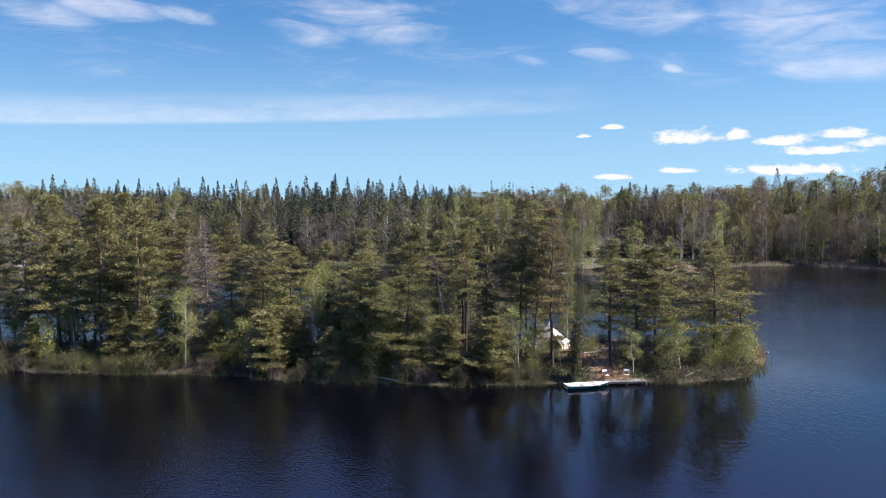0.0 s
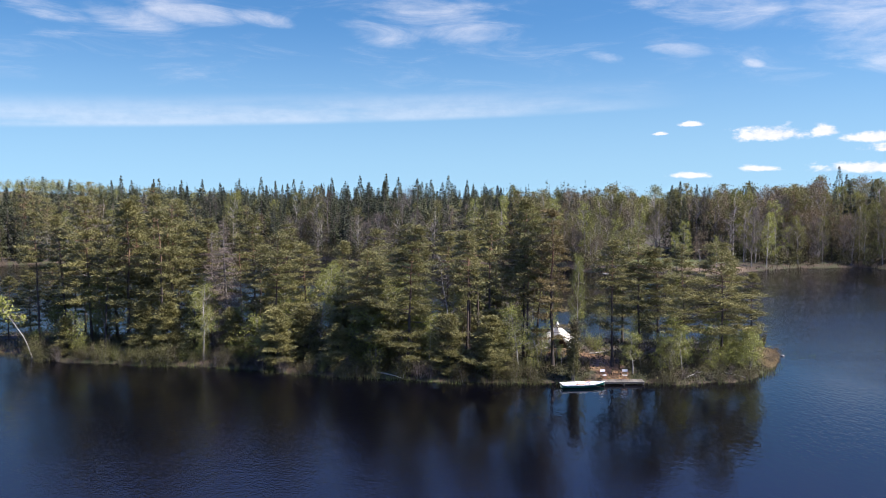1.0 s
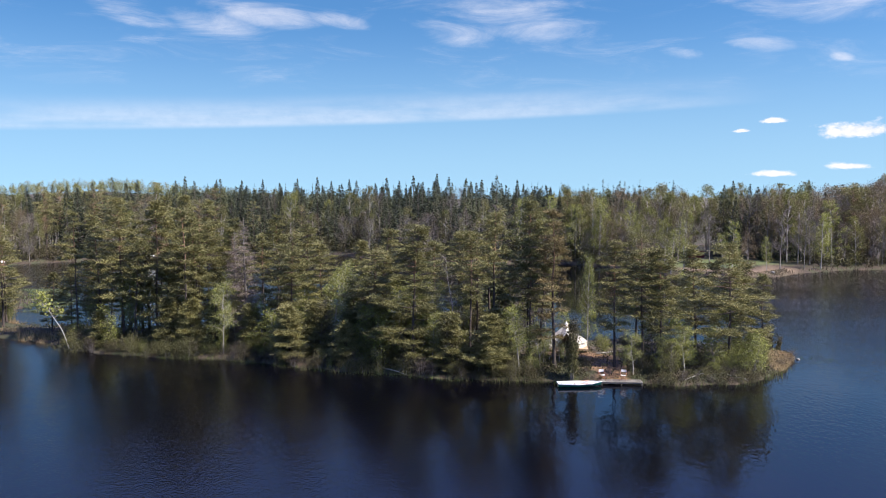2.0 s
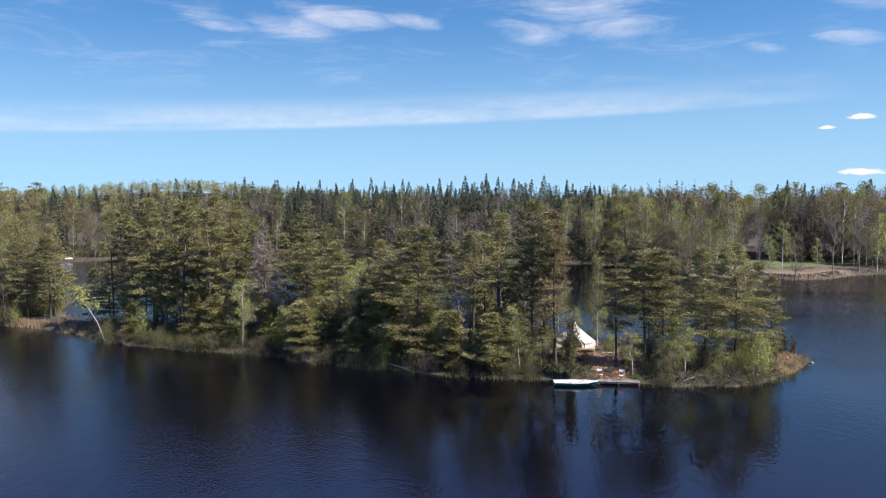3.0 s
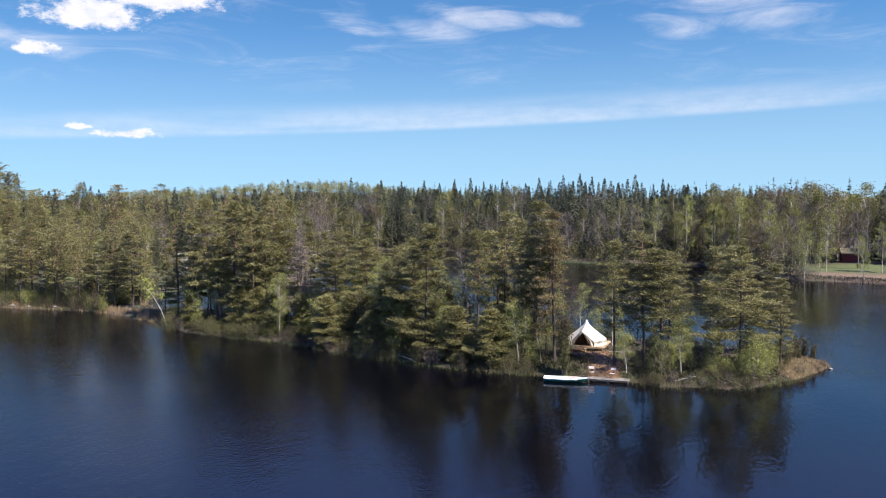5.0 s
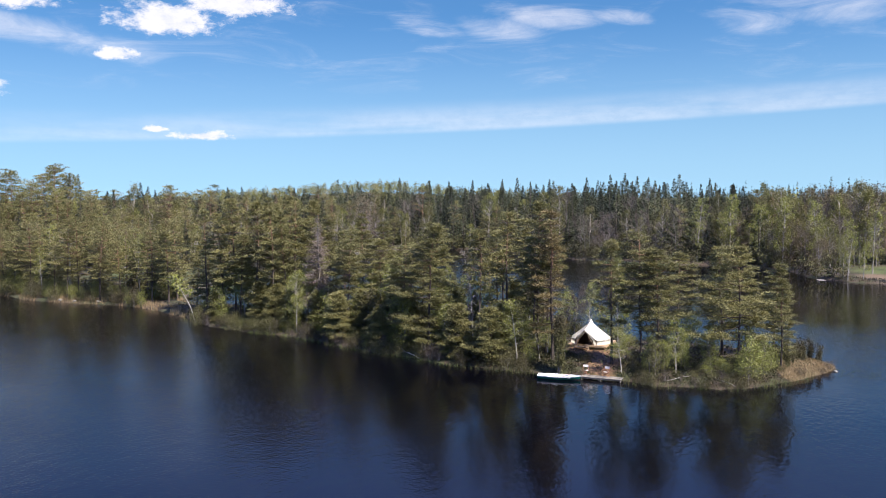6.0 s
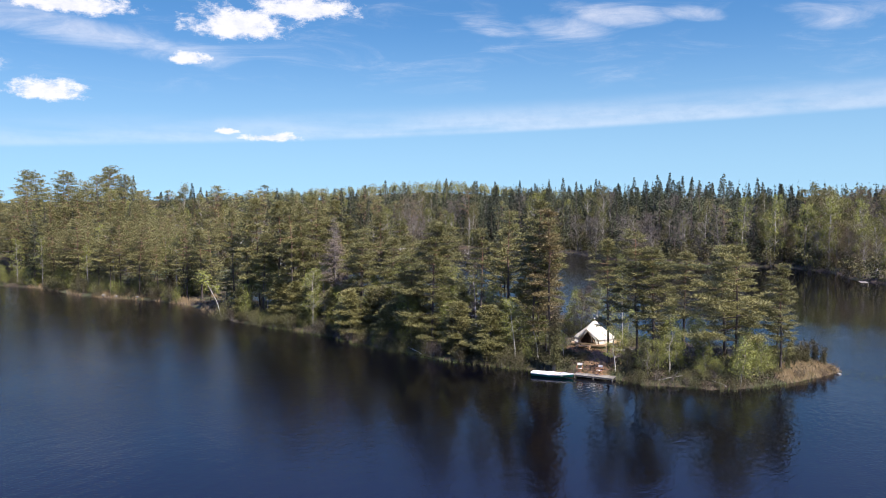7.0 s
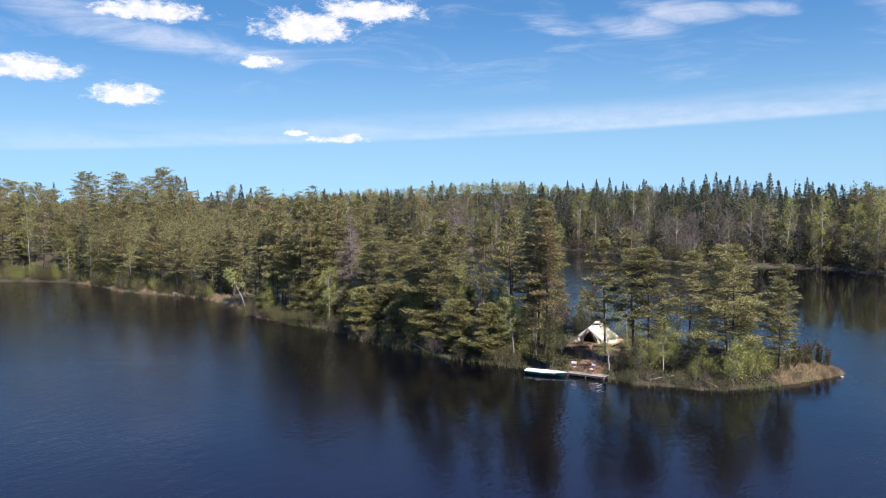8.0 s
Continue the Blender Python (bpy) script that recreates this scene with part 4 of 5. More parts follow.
for x, y, k in ((11.0, 80.3, 0.36), (12.0, 79.3, 0.30)):        # thin birches before the tent
    plant(BIRCHES[1], x, y, k)

# the wood at the root of the peninsula
ROOT = "trees of the mainland wood"
ROOT_PINES = [tree_of("pine_tree", thinned(pine_shape(140 + i, 19, 0.14 + 0.06 * i, 3.3, 0.6, blunt=(2.2, 3.0, 2.6, 3.6)[i], tier=1.35), 5200, 1.42), PINE_BARK, PINE_LEAF, "tall olive green pine in the shore wood", group=ROOT) for i in range(4)]
ROOT_SPRUCES = [tree_of("spruce_tree", spruce_shape(240 + i, 20, 2.6, 0.3), SPRUCE_BARK, SPRUCE_LEAF, "dark green spruce in the shore wood", group=ROOT) for i in range(2)]
ROOT_BIRCHES = [tree_of("birch_tree", broadleaf_shape(360 + i, 15, 2.0, 0.25, 1.2, 0.2), BIRCH_BARK, BIRCH_LEAF, "light green birch in the shore wood", group=ROOT) for i in range(2)]
SNAG = tree_of("dead_pine", snag_shape(345, 13), DEAD_WOOD, DEAD_WOOD, "bleached dead pine with bare crooked boughs", "twigs", ROOT)
plant(SNAG, -84.5, 95.5, 1.0, 0.95)
for x, y, s in ((-83.0, 93.6, 0.62), (-86.6, 93.8, 0.55), (-81.5, 94.8, 0.75)):
    plant(ROOT_PINES[2], x, y, s)
TAKEN2 = [(-83.0, 93.6), (-86.6, 93.8), (-81.5, 94.8), (-84.5, 95.5), (-83.5, 93.5), (-59.5, 94.6)]
for x, y in scatter((-112, -63, 90, 108), 30, 2.8, TAKEN2, 0.8, 12) + scatter((-160, -62, 82, 150), 115, 3.3, TAKEN2, 1.2, 45):
    if in_meadow(x, y):
        continue
    k, s = rng.random(), rng.uniform(0.70, 1.03) * float(np.interp(x, [-140, -120, -100, -80, -70], [1.12, 0.90, 0.73, 0.74, 0.74])) * float(np.interp(y, [98, 108], [1.0, 0.93]))
    plant(ROOT_PINES[rng.integers(4)] if k < 0.66 else ROOT_SPRUCES[rng.integers(2)] if k < 0.88 else ROOT_BIRCHES[rng.integers(2)], x, y, s)
for x, y in scatter((-140, -64, 82, 104), 190, 1.0, TAKEN2, 0.2, 5.0):
    plant(BUSHES[rng.integers(3)] if rng.random() < 0.6 else GREEN_BUSHES[rng.integers(2)], x, y, rng.uniform(0.7, 1.6))

for x, y, s in ((-99.5, 95.4, 1.9), (-102.0, 96.6, 1.7), (-97.0, 95.0, 1.3)):
    plant(GREEN_BUSHES[0], x, y, s)

# single trees round the lawn across the lake
LAWN = "trees round the far lawn"
lawn_birch = [tree_of("birch_tree", broadleaf_shape(370 + i, 13, 1.9, 0.25, 1.2, 0.2), BIRCH_BARK, BIRCH_LEAF, "light green birch on the far shore", group=LAWN) for i in range(2)]
lawn_bare = tree_of("alder_tree", bare_shape(375, 13, 2.6, 0.6), GREY_BARK, TWIG, "leafless grey tree by the red hut", "crown", LAWN)
for t, x, y, s in ((lawn_bare, 51.5, 197.0, 1.0), (lawn_birch[0], 55.5, 191.0, 0.8), (lawn_bare, 66.0, 190.0, 1.05), (lawn_birch[1], 62.0, 186.5, 0.55), (lawn_bare, 72.0, 192.0, 1.1),
                   (lawn_birch[0], 40.0, 191.5, 0.9), (lawn_birch[1], 44.5, 190.5, 1.0), (lawn_birch[0], 33.5, 200.0, 1.15), (lawn_birch[1], 76.0, 193.0, 1.0), (lawn_birch[0], 80.5, 199.0, 1.2),
                   (lawn_birch[1], 26.0, 206.0, 1.2), (lawn_birch[0], 20.0, 212.0, 1.1), (lawn_birch[1], 13.0, 213.0, 1.25), (lawn_birch[0], 5.0, 213.0, 1.2), (lawn_bare, 0.0, 212.0, 1.1), (lawn_bare, -10.0, 213.0, 1.0), (lawn_birch[0], 39.7, 180.6, 0.75), (lawn_birch[1], 42.6, 181.5, 0.60), (lawn_birch[0], 50.8, 179.2, 0.66)):
    plant(t, x, y, s)


# ---- far woods ----
def wood(name, shape_list, places, leaf_mat, bark_mat, label, stems=True):
    """A far wood joined into one crown mesh and one mesh of stems. Trees well behind the shore row carry only the upper crown."""
    LV, LF, TV, TF, tones, nl, nt = [], [], [], [], [], 0, 0
    if not places:
        return
    Z = land_height([p[0] for p in places], [p[1] for p in places])
    depths = inland([p[0] for p in places], [p[1] for p in places])
    for (x, y, size), z, depth in zip(places, Z, depths):
        (trunk, limb), leaf = shape_list[rng.integers(len(shape_list))]
        a = rng.uniform(0, 6.283)
        c, s = np.cos(a) * size, np.sin(a) * size
        R = np.array([[c, -s, 0], [s, c, 0], [0, 0, size * rng.uniform(0.92, 1.12)]])
        o = np.array([x, y, z - 0.1])
        lv = leaf[0]
        if depth > 30:
            tri = lv.reshape(-1, 3, 3)
            lv = tri[tri[:, :, 2].mean(1) > 0.3 * lv[:, 2].max()].reshape(-1, 3)
        LV.append(lv @ R.T + o)
        LF.append(np.arange(len(lv)).reshape(-1, 3) + nl)
        tones.append(np.full(len(lv), rng.uniform(-0.5, 0.5)))
        nl += len(lv)
        TV.append(trunk[0] @ R.T + o)
        TF.append(trunk[1] + nt)
        nt += len(trunk[0])
    root = thing(name, label, "woods", kind="stuff")
    crowns = mesh_of("crowns", np.concatenate(LV), np.concatenate(LF), leaf_mat)
    crowns.attributes.new("tone", "FLOAT", "POINT").data.foreach_set("value", np.concatenate(tones).astype(np.float32))
    part("crowns", crowns, root)
    if stems:
        part("stems", mesh_of("stems", np.concatenate(TV), np.concatenate(TF), bark_mat), root)


far_spruce = [cone_shape(500 + i, 19.5, 3.4 + 0.25 * i, 1150, 0.72) for i in range(5)]
far_pine = [crown_shape(520 + i, 18, 2.9, 0.35, 34, 1300, 0.5, "needle", 0.1, 2.4) for i in range(4)]
far_birch = [crown_shape(540 + i, 16.5, 2.4 + 0.4 * i, 0.2, 52, 1900, 0.33, "leaf", -0.2, 1.7) for i in range(4)]
far_russet = [crown_shape(550 + i, 16, 3.6 + 0.5 * i, 0.15, 66, 2400, 0.31, "leaf", -0.25, 2.2) for i in range(3)]
far_bare = [crown_shape(560 + i, 15, 2.9 + 0.5 * i, 0.15, 40, 1100, 0.9, "twig", 0.0, 2.0) for i in range(3)]
PLACES = {"spruce": [], "pine": [], "birch": [], "russet": [], "bare": []}
SHARES = {  # how the kinds mix by the shore and deeper in, for the west, the middle and the east of the far side
    "west": ((0.20, 0.40, 0.24, 0.06, 0.10), (0.30, 0.42, 0.20, 0.04, 0.04)), "middle": ((0.36, 0.06, 0.34, 0.02, 0.22), (0.86, 0.03, 0.06, 0.01, 0.04)),
    "east": ((0.08, 0.06, 0.58, 0.14, 0.14), (0.20, 0.08, 0.42, 0.18, 0.12))}
FAR = [(51, 212.5), (49, 211), (53, 212), (51, 209), (53.5, 209), (50, 206), (62, 214), (62, 211), (-131, 190), (-129, 187), (-127, 190), (-133, 193), (-103, 218), (-101, 215), (-100, 217)]
for region, count in (((-260, 230, 100, 300), 900),):
    for x, y in scatter(region, count, 2.9, FAR, 1.5, 42) + scatter((62, 180, 150, 300), 120, 2.3, FAR, 2.0, 36) + scatter((4, 100, 180, 300), 150, 2.2, FAR, 3.0, 40):
        if in_meadow(x, y) or (x < -60 and y < 152 and x > -160):
            continue
        side = "west" if x < -112 else "middle" if x < 16 else "east"
        d = inland(x, y)[0]
        kind = rng.choice(5, p=SHARES[side][0 if d < 14 else 1])
        s_far = 1.12 if -130 < x < 0 else (1.0 if kind < 2 else 1.08) if x > 40 else 1.02
        PLACES[("spruce", "pine", "birch", "russet", "bare")[kind]].append((x, y, s_far * (rng.uniform(0.8, 1.0) if kind == 0 else rng.uniform(0.62, 1.04)) * (0.72 if d < 10 else 1.0)))
wood("spruce_wood", far_spruce, PLACES["spruce"], SPRUCE_LEAF, SPRUCE_BARK, "dark spruces of the wood across the lake")
wood("pine_wood", far_pine, PLACES["pine"], PINE_LEAF, PINE_BARK, "olive green pines of the wood across the lake")
wood("birch_wood", far_birch, PLACES["birch"], FAR_BIRCH_LEAF, BIRCH_BARK, "birches in fresh leaf on the far shore")
wood("aspen_wood", far_russet, PLACES["russet"], RUSSET_LEAF, GREY_BARK, "aspens in russet bud on the far shore")
wood("alder_wood", far_bare, PLACES["bare"], TWIG, GREY_BARK, "leafless grey alders on the far shore")
low = [(bush_shape(450 + i, 3.2, 2.2, 0.22, 0.16)) for i in range(3)]
wood("shore_scrub", [((s, s), l) for s, l in low], [(x, y, rng.uniform(0.7, 1.7)) for x, y in scatter((-200, 180, 100, 250), 520, 1.6, [], 0.5, 10.0) if not (x > -66 and y < 105) and not in_meadow(x, y) and not (40 < x < 70 and y < 205)] + [(x, y, rng.uniform(0.25, 0.5)) for x, y in scatter((-128, -60, 105, 187), 260, 1.2, [], 0.3, 40) if abs(x + 88 + (y - 137) * 0.82) < 5.5], BUSH_LEAF, GREY_BARK, "low scrub along the far shores")


def distant_conifer(seed, h=18.5):
    shape = cone_shape(seed, h, 3.0, 130, 1.5)
    V, F = shape[1]
    tri = V[F]
    mid = tri.mean(1, keepdims=True)
    tri = mid + (tri - mid) * np.array([1.2, 1.2, 1.0])       # fewer but fuller sprays
    return shape[0], (tri.reshape(-1, 3), F)


def distant_round(seed, h=16.0):
    r = np.random.default_rng(seed)
    n = 190
    d = r.normal(size=(n, 3))
    d /= np.linalg.norm(d, axis=1)[:, None]
    at = d * np.array([3.4, 3.4, 7.4]) * r.uniform(0.5, 1.0, (n, 1)) + [0, 0, h * 0.46]
    t = tubes([(np.array([[0, 0, 0], [0, 0, h * 0.8]]), [0.2, 0.05])], 3)
    return (t, t), leaflets(r, at, r.uniform(0.65, 1.15, n))


wood("distant_spruce_wood", [distant_conifer(580 + i) for i in range(4)], [(x, y, rng.uniform(0.7, 1.0)) for x, y in scatter((-240, 60, 260, 600), 800, 4.5, [], 45)], SPRUCE_LEAF, SPRUCE_BARK, "distant dark conifer woods beyond the lake", False)
HILL = [(x, y, rng.uniform(0.7, 1.0)) for x, y in scatter((-640, -180, 300, 860), 900, 6.0, [], 50)]
bright = [p for p in HILL if np.hypot(p[0] + 400, p[1] - 740) < 210]
wood("distant_birch_wood", [distant_round(590 + i) for i in range(4)], bright + [(x, y, rng.uniform(0.7, 1.0)) for x, y in scatter((0, 420, 220, 600), 450, 5.5, [], 45)], FAR_BIRCH_LEAF, GREY_BARK, "distant light green birch woods on the hill", False)
wood("distant_pine_wood", [distant_round(595 + i) for i in range(4)], [p for p in HILL if p not in bright] + [(x, y, rng.uniform(0.7, 1.0)) for x, y in scatter((-500, 0, 280, 600), 80, 6.0, [], 50)], SPRUCE_LEAF, PINE_BARK, "distant dark green pine woods beyond the lake", False)


# ---- reeds, grass and undergrowth ----
def strewn(name, label, category, mat, region, count, depth, most, low, high, width, lean=0.15, base=None, leafy=False, patch=0.0):
    """Very many blades or leaves on the ground or in the shallows, as one object."""
    x0, x1, y0, y1 = region
    X, Y = rng.uniform(x0, x1, count * 9), rng.uniform(y0, y1, count * 9)
    d = inland(X, Y)
    ok = (d > depth) & (d < most)
    if patch:
        ok &= rough(X, Y, 0.45) + 0.5 * rough(X, Y, 1.7) > patch
    X, Y = X[ok][:count], Y[ok][:count]
    Z = np.full(len(X), base) if base is not None else land_height(X, Y) - 0.03
    at = np.c_[X, Y, Z]
    n = len(at)
    h = rng.uniform(low, high, n)
    if leafy:
        at[:, 2] += h
        V, F = leaflets(rng, at, rng.uniform(0.7, 1.3, n) * width)
    else:
        V, F = blades(rng, at, np.c_[rng.normal(size=(n, 2)) * lean, np.ones(n)], h, np.full(n, width))
    tagged(new(name, mesh_of(name, V, F, mat)), label, category, kind="stuff")


strewn("reed_bed", "pale yellow-green reeds standing in the shallows", "reeds", REED, (-60, 36, 71, 92), 3600, -1.3, 0.1, 0.35, 0.85, 0.03, 0.1, -0.1, patch=0.05)
strewn("green_reed_bed", "green rushes standing in the shallows", "reeds", GREEN_REED, (-32, 36, 71, 90), 1800, -1.0, 0.1, 0.3, 0.7, 0.03, 0.1, -0.1, patch=0.0)
strewn("spit_reeds", "russet and straw reeds on the low spit", "reeds", DRY_GRASS, (-112, -47, 86, 100), 5200, -0.6, 2.2, 0.35, 0.85, 0.06, 0.25, patch=-0.2)
strewn("tip_grass", "straw coloured dry grass on the tip", "grass", DRY_GRASS, (32.8, 38, 80.5, 91), 7500, -0.25, 3.4, 0.2, 0.5, 0.05, 0.5)
strewn("sparse_rushes", "sparse green rushes standing in open water", "reeds", GREEN_REED, (37.8, 42.0, 85.0, 89), 130, -6, -0.4, 0.15, 0.4, 0.025, 0.15, -0.1)
strewn("bank_grass", "brown and straw tufts along the bank", "grass", BANK_GRASS, (-60, 36, 73, 92), 3600, 0.0, 1.6, 0.12, 0.35, 0.045, 0.6, patch=0.15)
strewn("bilberry_scrub", "low dark green bilberry and heath", "undergrowth", HEATH_LEAF, (-60, 37, 73, 98), 16000, 0.4, 14, 0.05, 0.45, 0.2, leafy=True)
strewn("marsh_grass", "pale green marsh grass standing in the lagoon", "grass", MARSH, (-94, -67, 112, 141), 5000, -7.0, 0.3, 0.12, 0.36, 0.13, 0.3, 0.0, patch=-0.1)
strewn("meadow_grass", "rank grass on the open ground behind the lagoon", "grass", MARSH, (-128, -68, 104, 188), 9000, 0.1, 16.0, 0.2, 0.5, 0.22, 0.5)
strewn("shore_marsh_grass", "pale green marsh grass along the far shore", "grass", MARSH, (-22, 2, 202, 210), 1500, -3.0, 1.0, 0.3, 0.6, 0.16, 0.25, 0.0)
strewn("heath_scrub", "dark bilberry scrub beside the track", "undergrowth", HEATH_LEAF, (5, 14.4, 73.9, 81), 5200, 0.15, 9, 0.03, 0.5, 0.17, leafy=True)
strewn("heath_scrub", "dark bilberry scrub under the pines by the dock", "undergrowth", HEATH_LEAF, (18.6, 33, 74, 84), 6500, 0.3, 9, 0.03, 0.5, 0.17, leafy=True)
strewn("tip_sedge", "olive and brown sedge on the low bank by the tip", "grass", BANK_GRASS, (20, 34.0, 72, 90), 2400, -0.35, 0.8, 0.15, 0.4, 0.05, 0.4)
strewn("bank_sedge", "green sedge along the bank", "grass", GREEN_REED, (-60, 36, 73, 92), 2600, 0.0, 2.2, 0.15, 0.4, 0.045, 0.6, patch=0.2)
strewn("far_bank_grass", "brown and straw grass on the bank below the lawn", "grass", BANK_GRASS, (40, 67, 175, 190), 1500, 0.0, 3.8, 0.2, 0.5, 0.14, 0.5)
strewn("far_reeds", "straw and russet reeds along the far shore", "reeds", BANK_GRASS, (-135, 125, 105, 246), 9000, -0.8, 1.8, 0.5, 1.1, 0.16, 0.2)


# ---- things by the water ----
def box(lo, hi, bevel=0.0):
    bm = bmesh.new()
    bmesh.ops.create_cube(bm, size=1.0)
    for v in bm.verts:
        v.co = Vector([(a + b) / 2 + c * (b - a) for a, b, c in zip(lo, hi, v.co)])
    if bevel:
        bmesh.ops.bevel(bm, geom=bm.edges[:], offset=bevel, segments=1, affect="EDGES")
    return bm


def solid(name, bm, mat, parent, label="", smooth=False):
    me = bpy.data.meshes.new(name)
    bm.to_mesh(me)
    bm.free()
    me.materials.append(mat)
    if smooth:
        me.polygons.foreach_set("use_smooth", np.ones(len(me.polygons), bool))
    return part(name, me, parent, label)


def bar(a, b, r, sides=8, r2=None):
    """A round bar from a to b."""
    a, b = Vector(a), Vector(b)
    bm = bmesh.new()
    bmesh.ops.create_cone(bm, cap_ends=True, segments=sides, radius1=r, radius2=r if r2 is None else r2, depth=(b - a).length)
    bmesh.ops.transform(bm, matrix=Matrix.Translation((a + b) / 2) @ (b - a).to_track_quat("Z", "Y").to_matrix().to_4x4(), verts=bm.verts)
    return bm


def beam(a, b, w, h, bevel=0.004):
    """A squared bar from a to b."""
    a, b = Vector(a), Vector(b)
    L = (b - a).length
    bm = box((-w / 2, -h / 2, -L / 2), (w / 2, h / 2, L / 2), bevel)
    bmesh.ops.transform(bm, matrix=Matrix.Translation((a + b) / 2) @ (b - a).to_track_quat("Z", "Y").to_matrix().to_4x4(), verts=bm.verts)
    return bm


def build_dock():
    root = thing("dock", "weathered grey plank dock at the lakeside", "dock")
    L, W = 4.0, 1.15
    n = 27
    step = L / n
    me = None
    for i in range(n):
        if me is None:
            ob = solid("plank", box((0.012, -W / 2, -0.02), (step - 0.012, W / 2, 0.02), 0.006), GREY_WOOD, root)
            me = ob.data
        else:
            ob = part("plank", me, root)
        ob.matrix_basis = pose(i * step, rng.normal() * 0.02, 0.30 + rng.normal() * 0.006, rng.normal() * 0.6, rng.normal() * 0.5, rng.normal() * 0.5)
    for y in (-W / 2 + 0.08, W / 2 - 0.08):
        solid("stringer", beam((0.02, y, 0.21), (L - 0.02, y, 0.21), 0.07, 0.13), GREY_WOOD, root)
    for x in (0.15, L / 2, L - 0.12):
        for y in (-W / 2 + 0.02, W / 2 - 0.02):
            solid("pile", bar((x, y, -1.0), (x, y, 0.27), 0.055), GREY_WOOD, root)
    root.matrix_basis = pose(15.55, 73.55, 0, 0, 0, 3.0)


build_dock()


def build_chair(template=None):
    root = thing("director_chair", "folding chair with white canvas and reddish wooden frame on the dock", "chair", "chairs on the dock")
    w, d = 0.27, 0.22
    for y in (-d, d):
        solid("leg", beam((-w, y, 0.0), (w, y, 0.43), 0.04, 0.028), CHAIR_WOOD, root)
        solid("leg", beam((w, y + 0.03, 0.0), (-w, y + 0.03, 0.43), 0.04, 0.028), CHAIR_WOOD, root)
    for x in (-w, w):
        solid("foot_rail", beam((x, -d - 0.04, 0.015), (x, d + 0.07, 0.015), 0.035, 0.03), CHAIR_WOOD, root)
        solid("seat_rail", beam((x, -d - 0.03, 0.44), (x, d + 0.06, 0.44), 0.04, 0.035), CHAIR_WOOD, root)
        solid("armrest", beam((x, -d - 0.06, 0.64), (x, d + 0.04, 0.64), 0.06, 0.025), CHAIR_WOOD, root)
        solid("arm_post", beam((x, -d + 0.02, 0.45), (x, -d + 0.02, 0.63), 0.035, 0.03), CHAIR_WOOD, root)
        solid("back_post", beam((x, d, 0.45), (x, d + 0.06, 0.92), 0.035, 0.03), CHAIR_WOOD, root)
    seat = bmesh.new()
    for i in range(7):
        u = i / 6 * 2 - 1
        for y in (-d, d):
            seat.verts.new((u * w, y, 0.455 - 0.035 * (1 - u * u)))
    seat.verts.ensure_lookup_table()
    for i in range(6):
        a = seat.verts
        seat.faces.new((a[2 * i], a[2 * i + 2], a[2 * i + 3], a[2 * i + 1]))
    bmesh.ops.solidify(seat, geom=seat.faces[:], thickness=0.012)
    solid("seat", seat, WHITE_CANVAS, root, "white canvas seat")
    back = bmesh.new()
    for i in range(7):
        u = i / 6 * 2 - 1
        for z, y in ((0.70, 0.035), (0.92, 0.065)):
            back.verts.new((u * (w + 0.02), d + y + 0.02 * (1 - u * u), z))
    back.verts.ensure_lookup_table()
    for i in range(6):
        a = back.verts
        back.faces.new((a[2 * i], a[2 * i + 2], a[2 * i + 3], a[2 * i + 1]))
    bmesh.ops.solidify(back, geom=back.faces[:], thickness=0.012)
    solid("backrest", back, WHITE_CANVAS, root, "white canvas backrest")
    return root


chair = build_chair()
chair.matrix_basis = pose(15.85, 74.0, 0.325, 0, 0, 14)
copy_thing(chair, pose(17.85, 74.05, 0.325, 0, 0, -12))


def hull_section(s):
    """Half width at the rim, half width at the bottom, rim height and keel height at s from stern (0) to bow (1)."""
    fore = max(0.0, (s - 0.45) / 0.55)
    w = 0.70 * (0.78 + 0.22 * min(1, s / 0.4)) * (1 - fore ** 2.6) + 0.015
    return w, w * (0.62 - 0.45 * fore), 0.45 + 0.03 * (1 - s) ** 2 + 0.15 * fore ** 2, -0.12 + 0.05 * (1 - s) ** 2 + 0.30 * fore ** 3


def hull_shell(inset, low, high):
    """A band of the hull between two fractions of its height."""
    bm = bmesh.new()
    rows = []
    L, k = 4.1, 15
    for i in range(k):
        s = i / (k - 1)
        w, b, rim, keel = hull_section(s)
        w, b = max(0.004, w - inset), max(0.003, b - inset)
        keel += inset
        ring = []
        for side in (-1, 1):
            pts = []
            for f in np.linspace(low, high, 5):
                ww = b + (w - b) * f ** 0.6 if f > 0 else 0.0
                pts.append((s * L + 0.10 * max(0, s - 0.9) * 10 * f - inset * (s > 0.98), side * ww, keel + (rim - keel) * f))
            ring.append([bm.verts.new(p) for p in (pts[::-1] if side < 0 else pts)])
        rows.append(ring)
    for a, b in zip(rows, rows[1:]):
        for side in (0, 1):
            for j in range(4):
                bm.faces.new((a[side][j], b[side][j], b[side][j + 1], a[side][j + 1]))
        if low == 0:
            bm.faces.new((a[0][4], b[0][4], b[1][0], a[1][0]))
    if low == 0:
        bm.faces.new(rows[0][0] + rows[0][1])
    bmesh.ops.recalc_face_normals(bm, faces=bm.faces)
    return bm


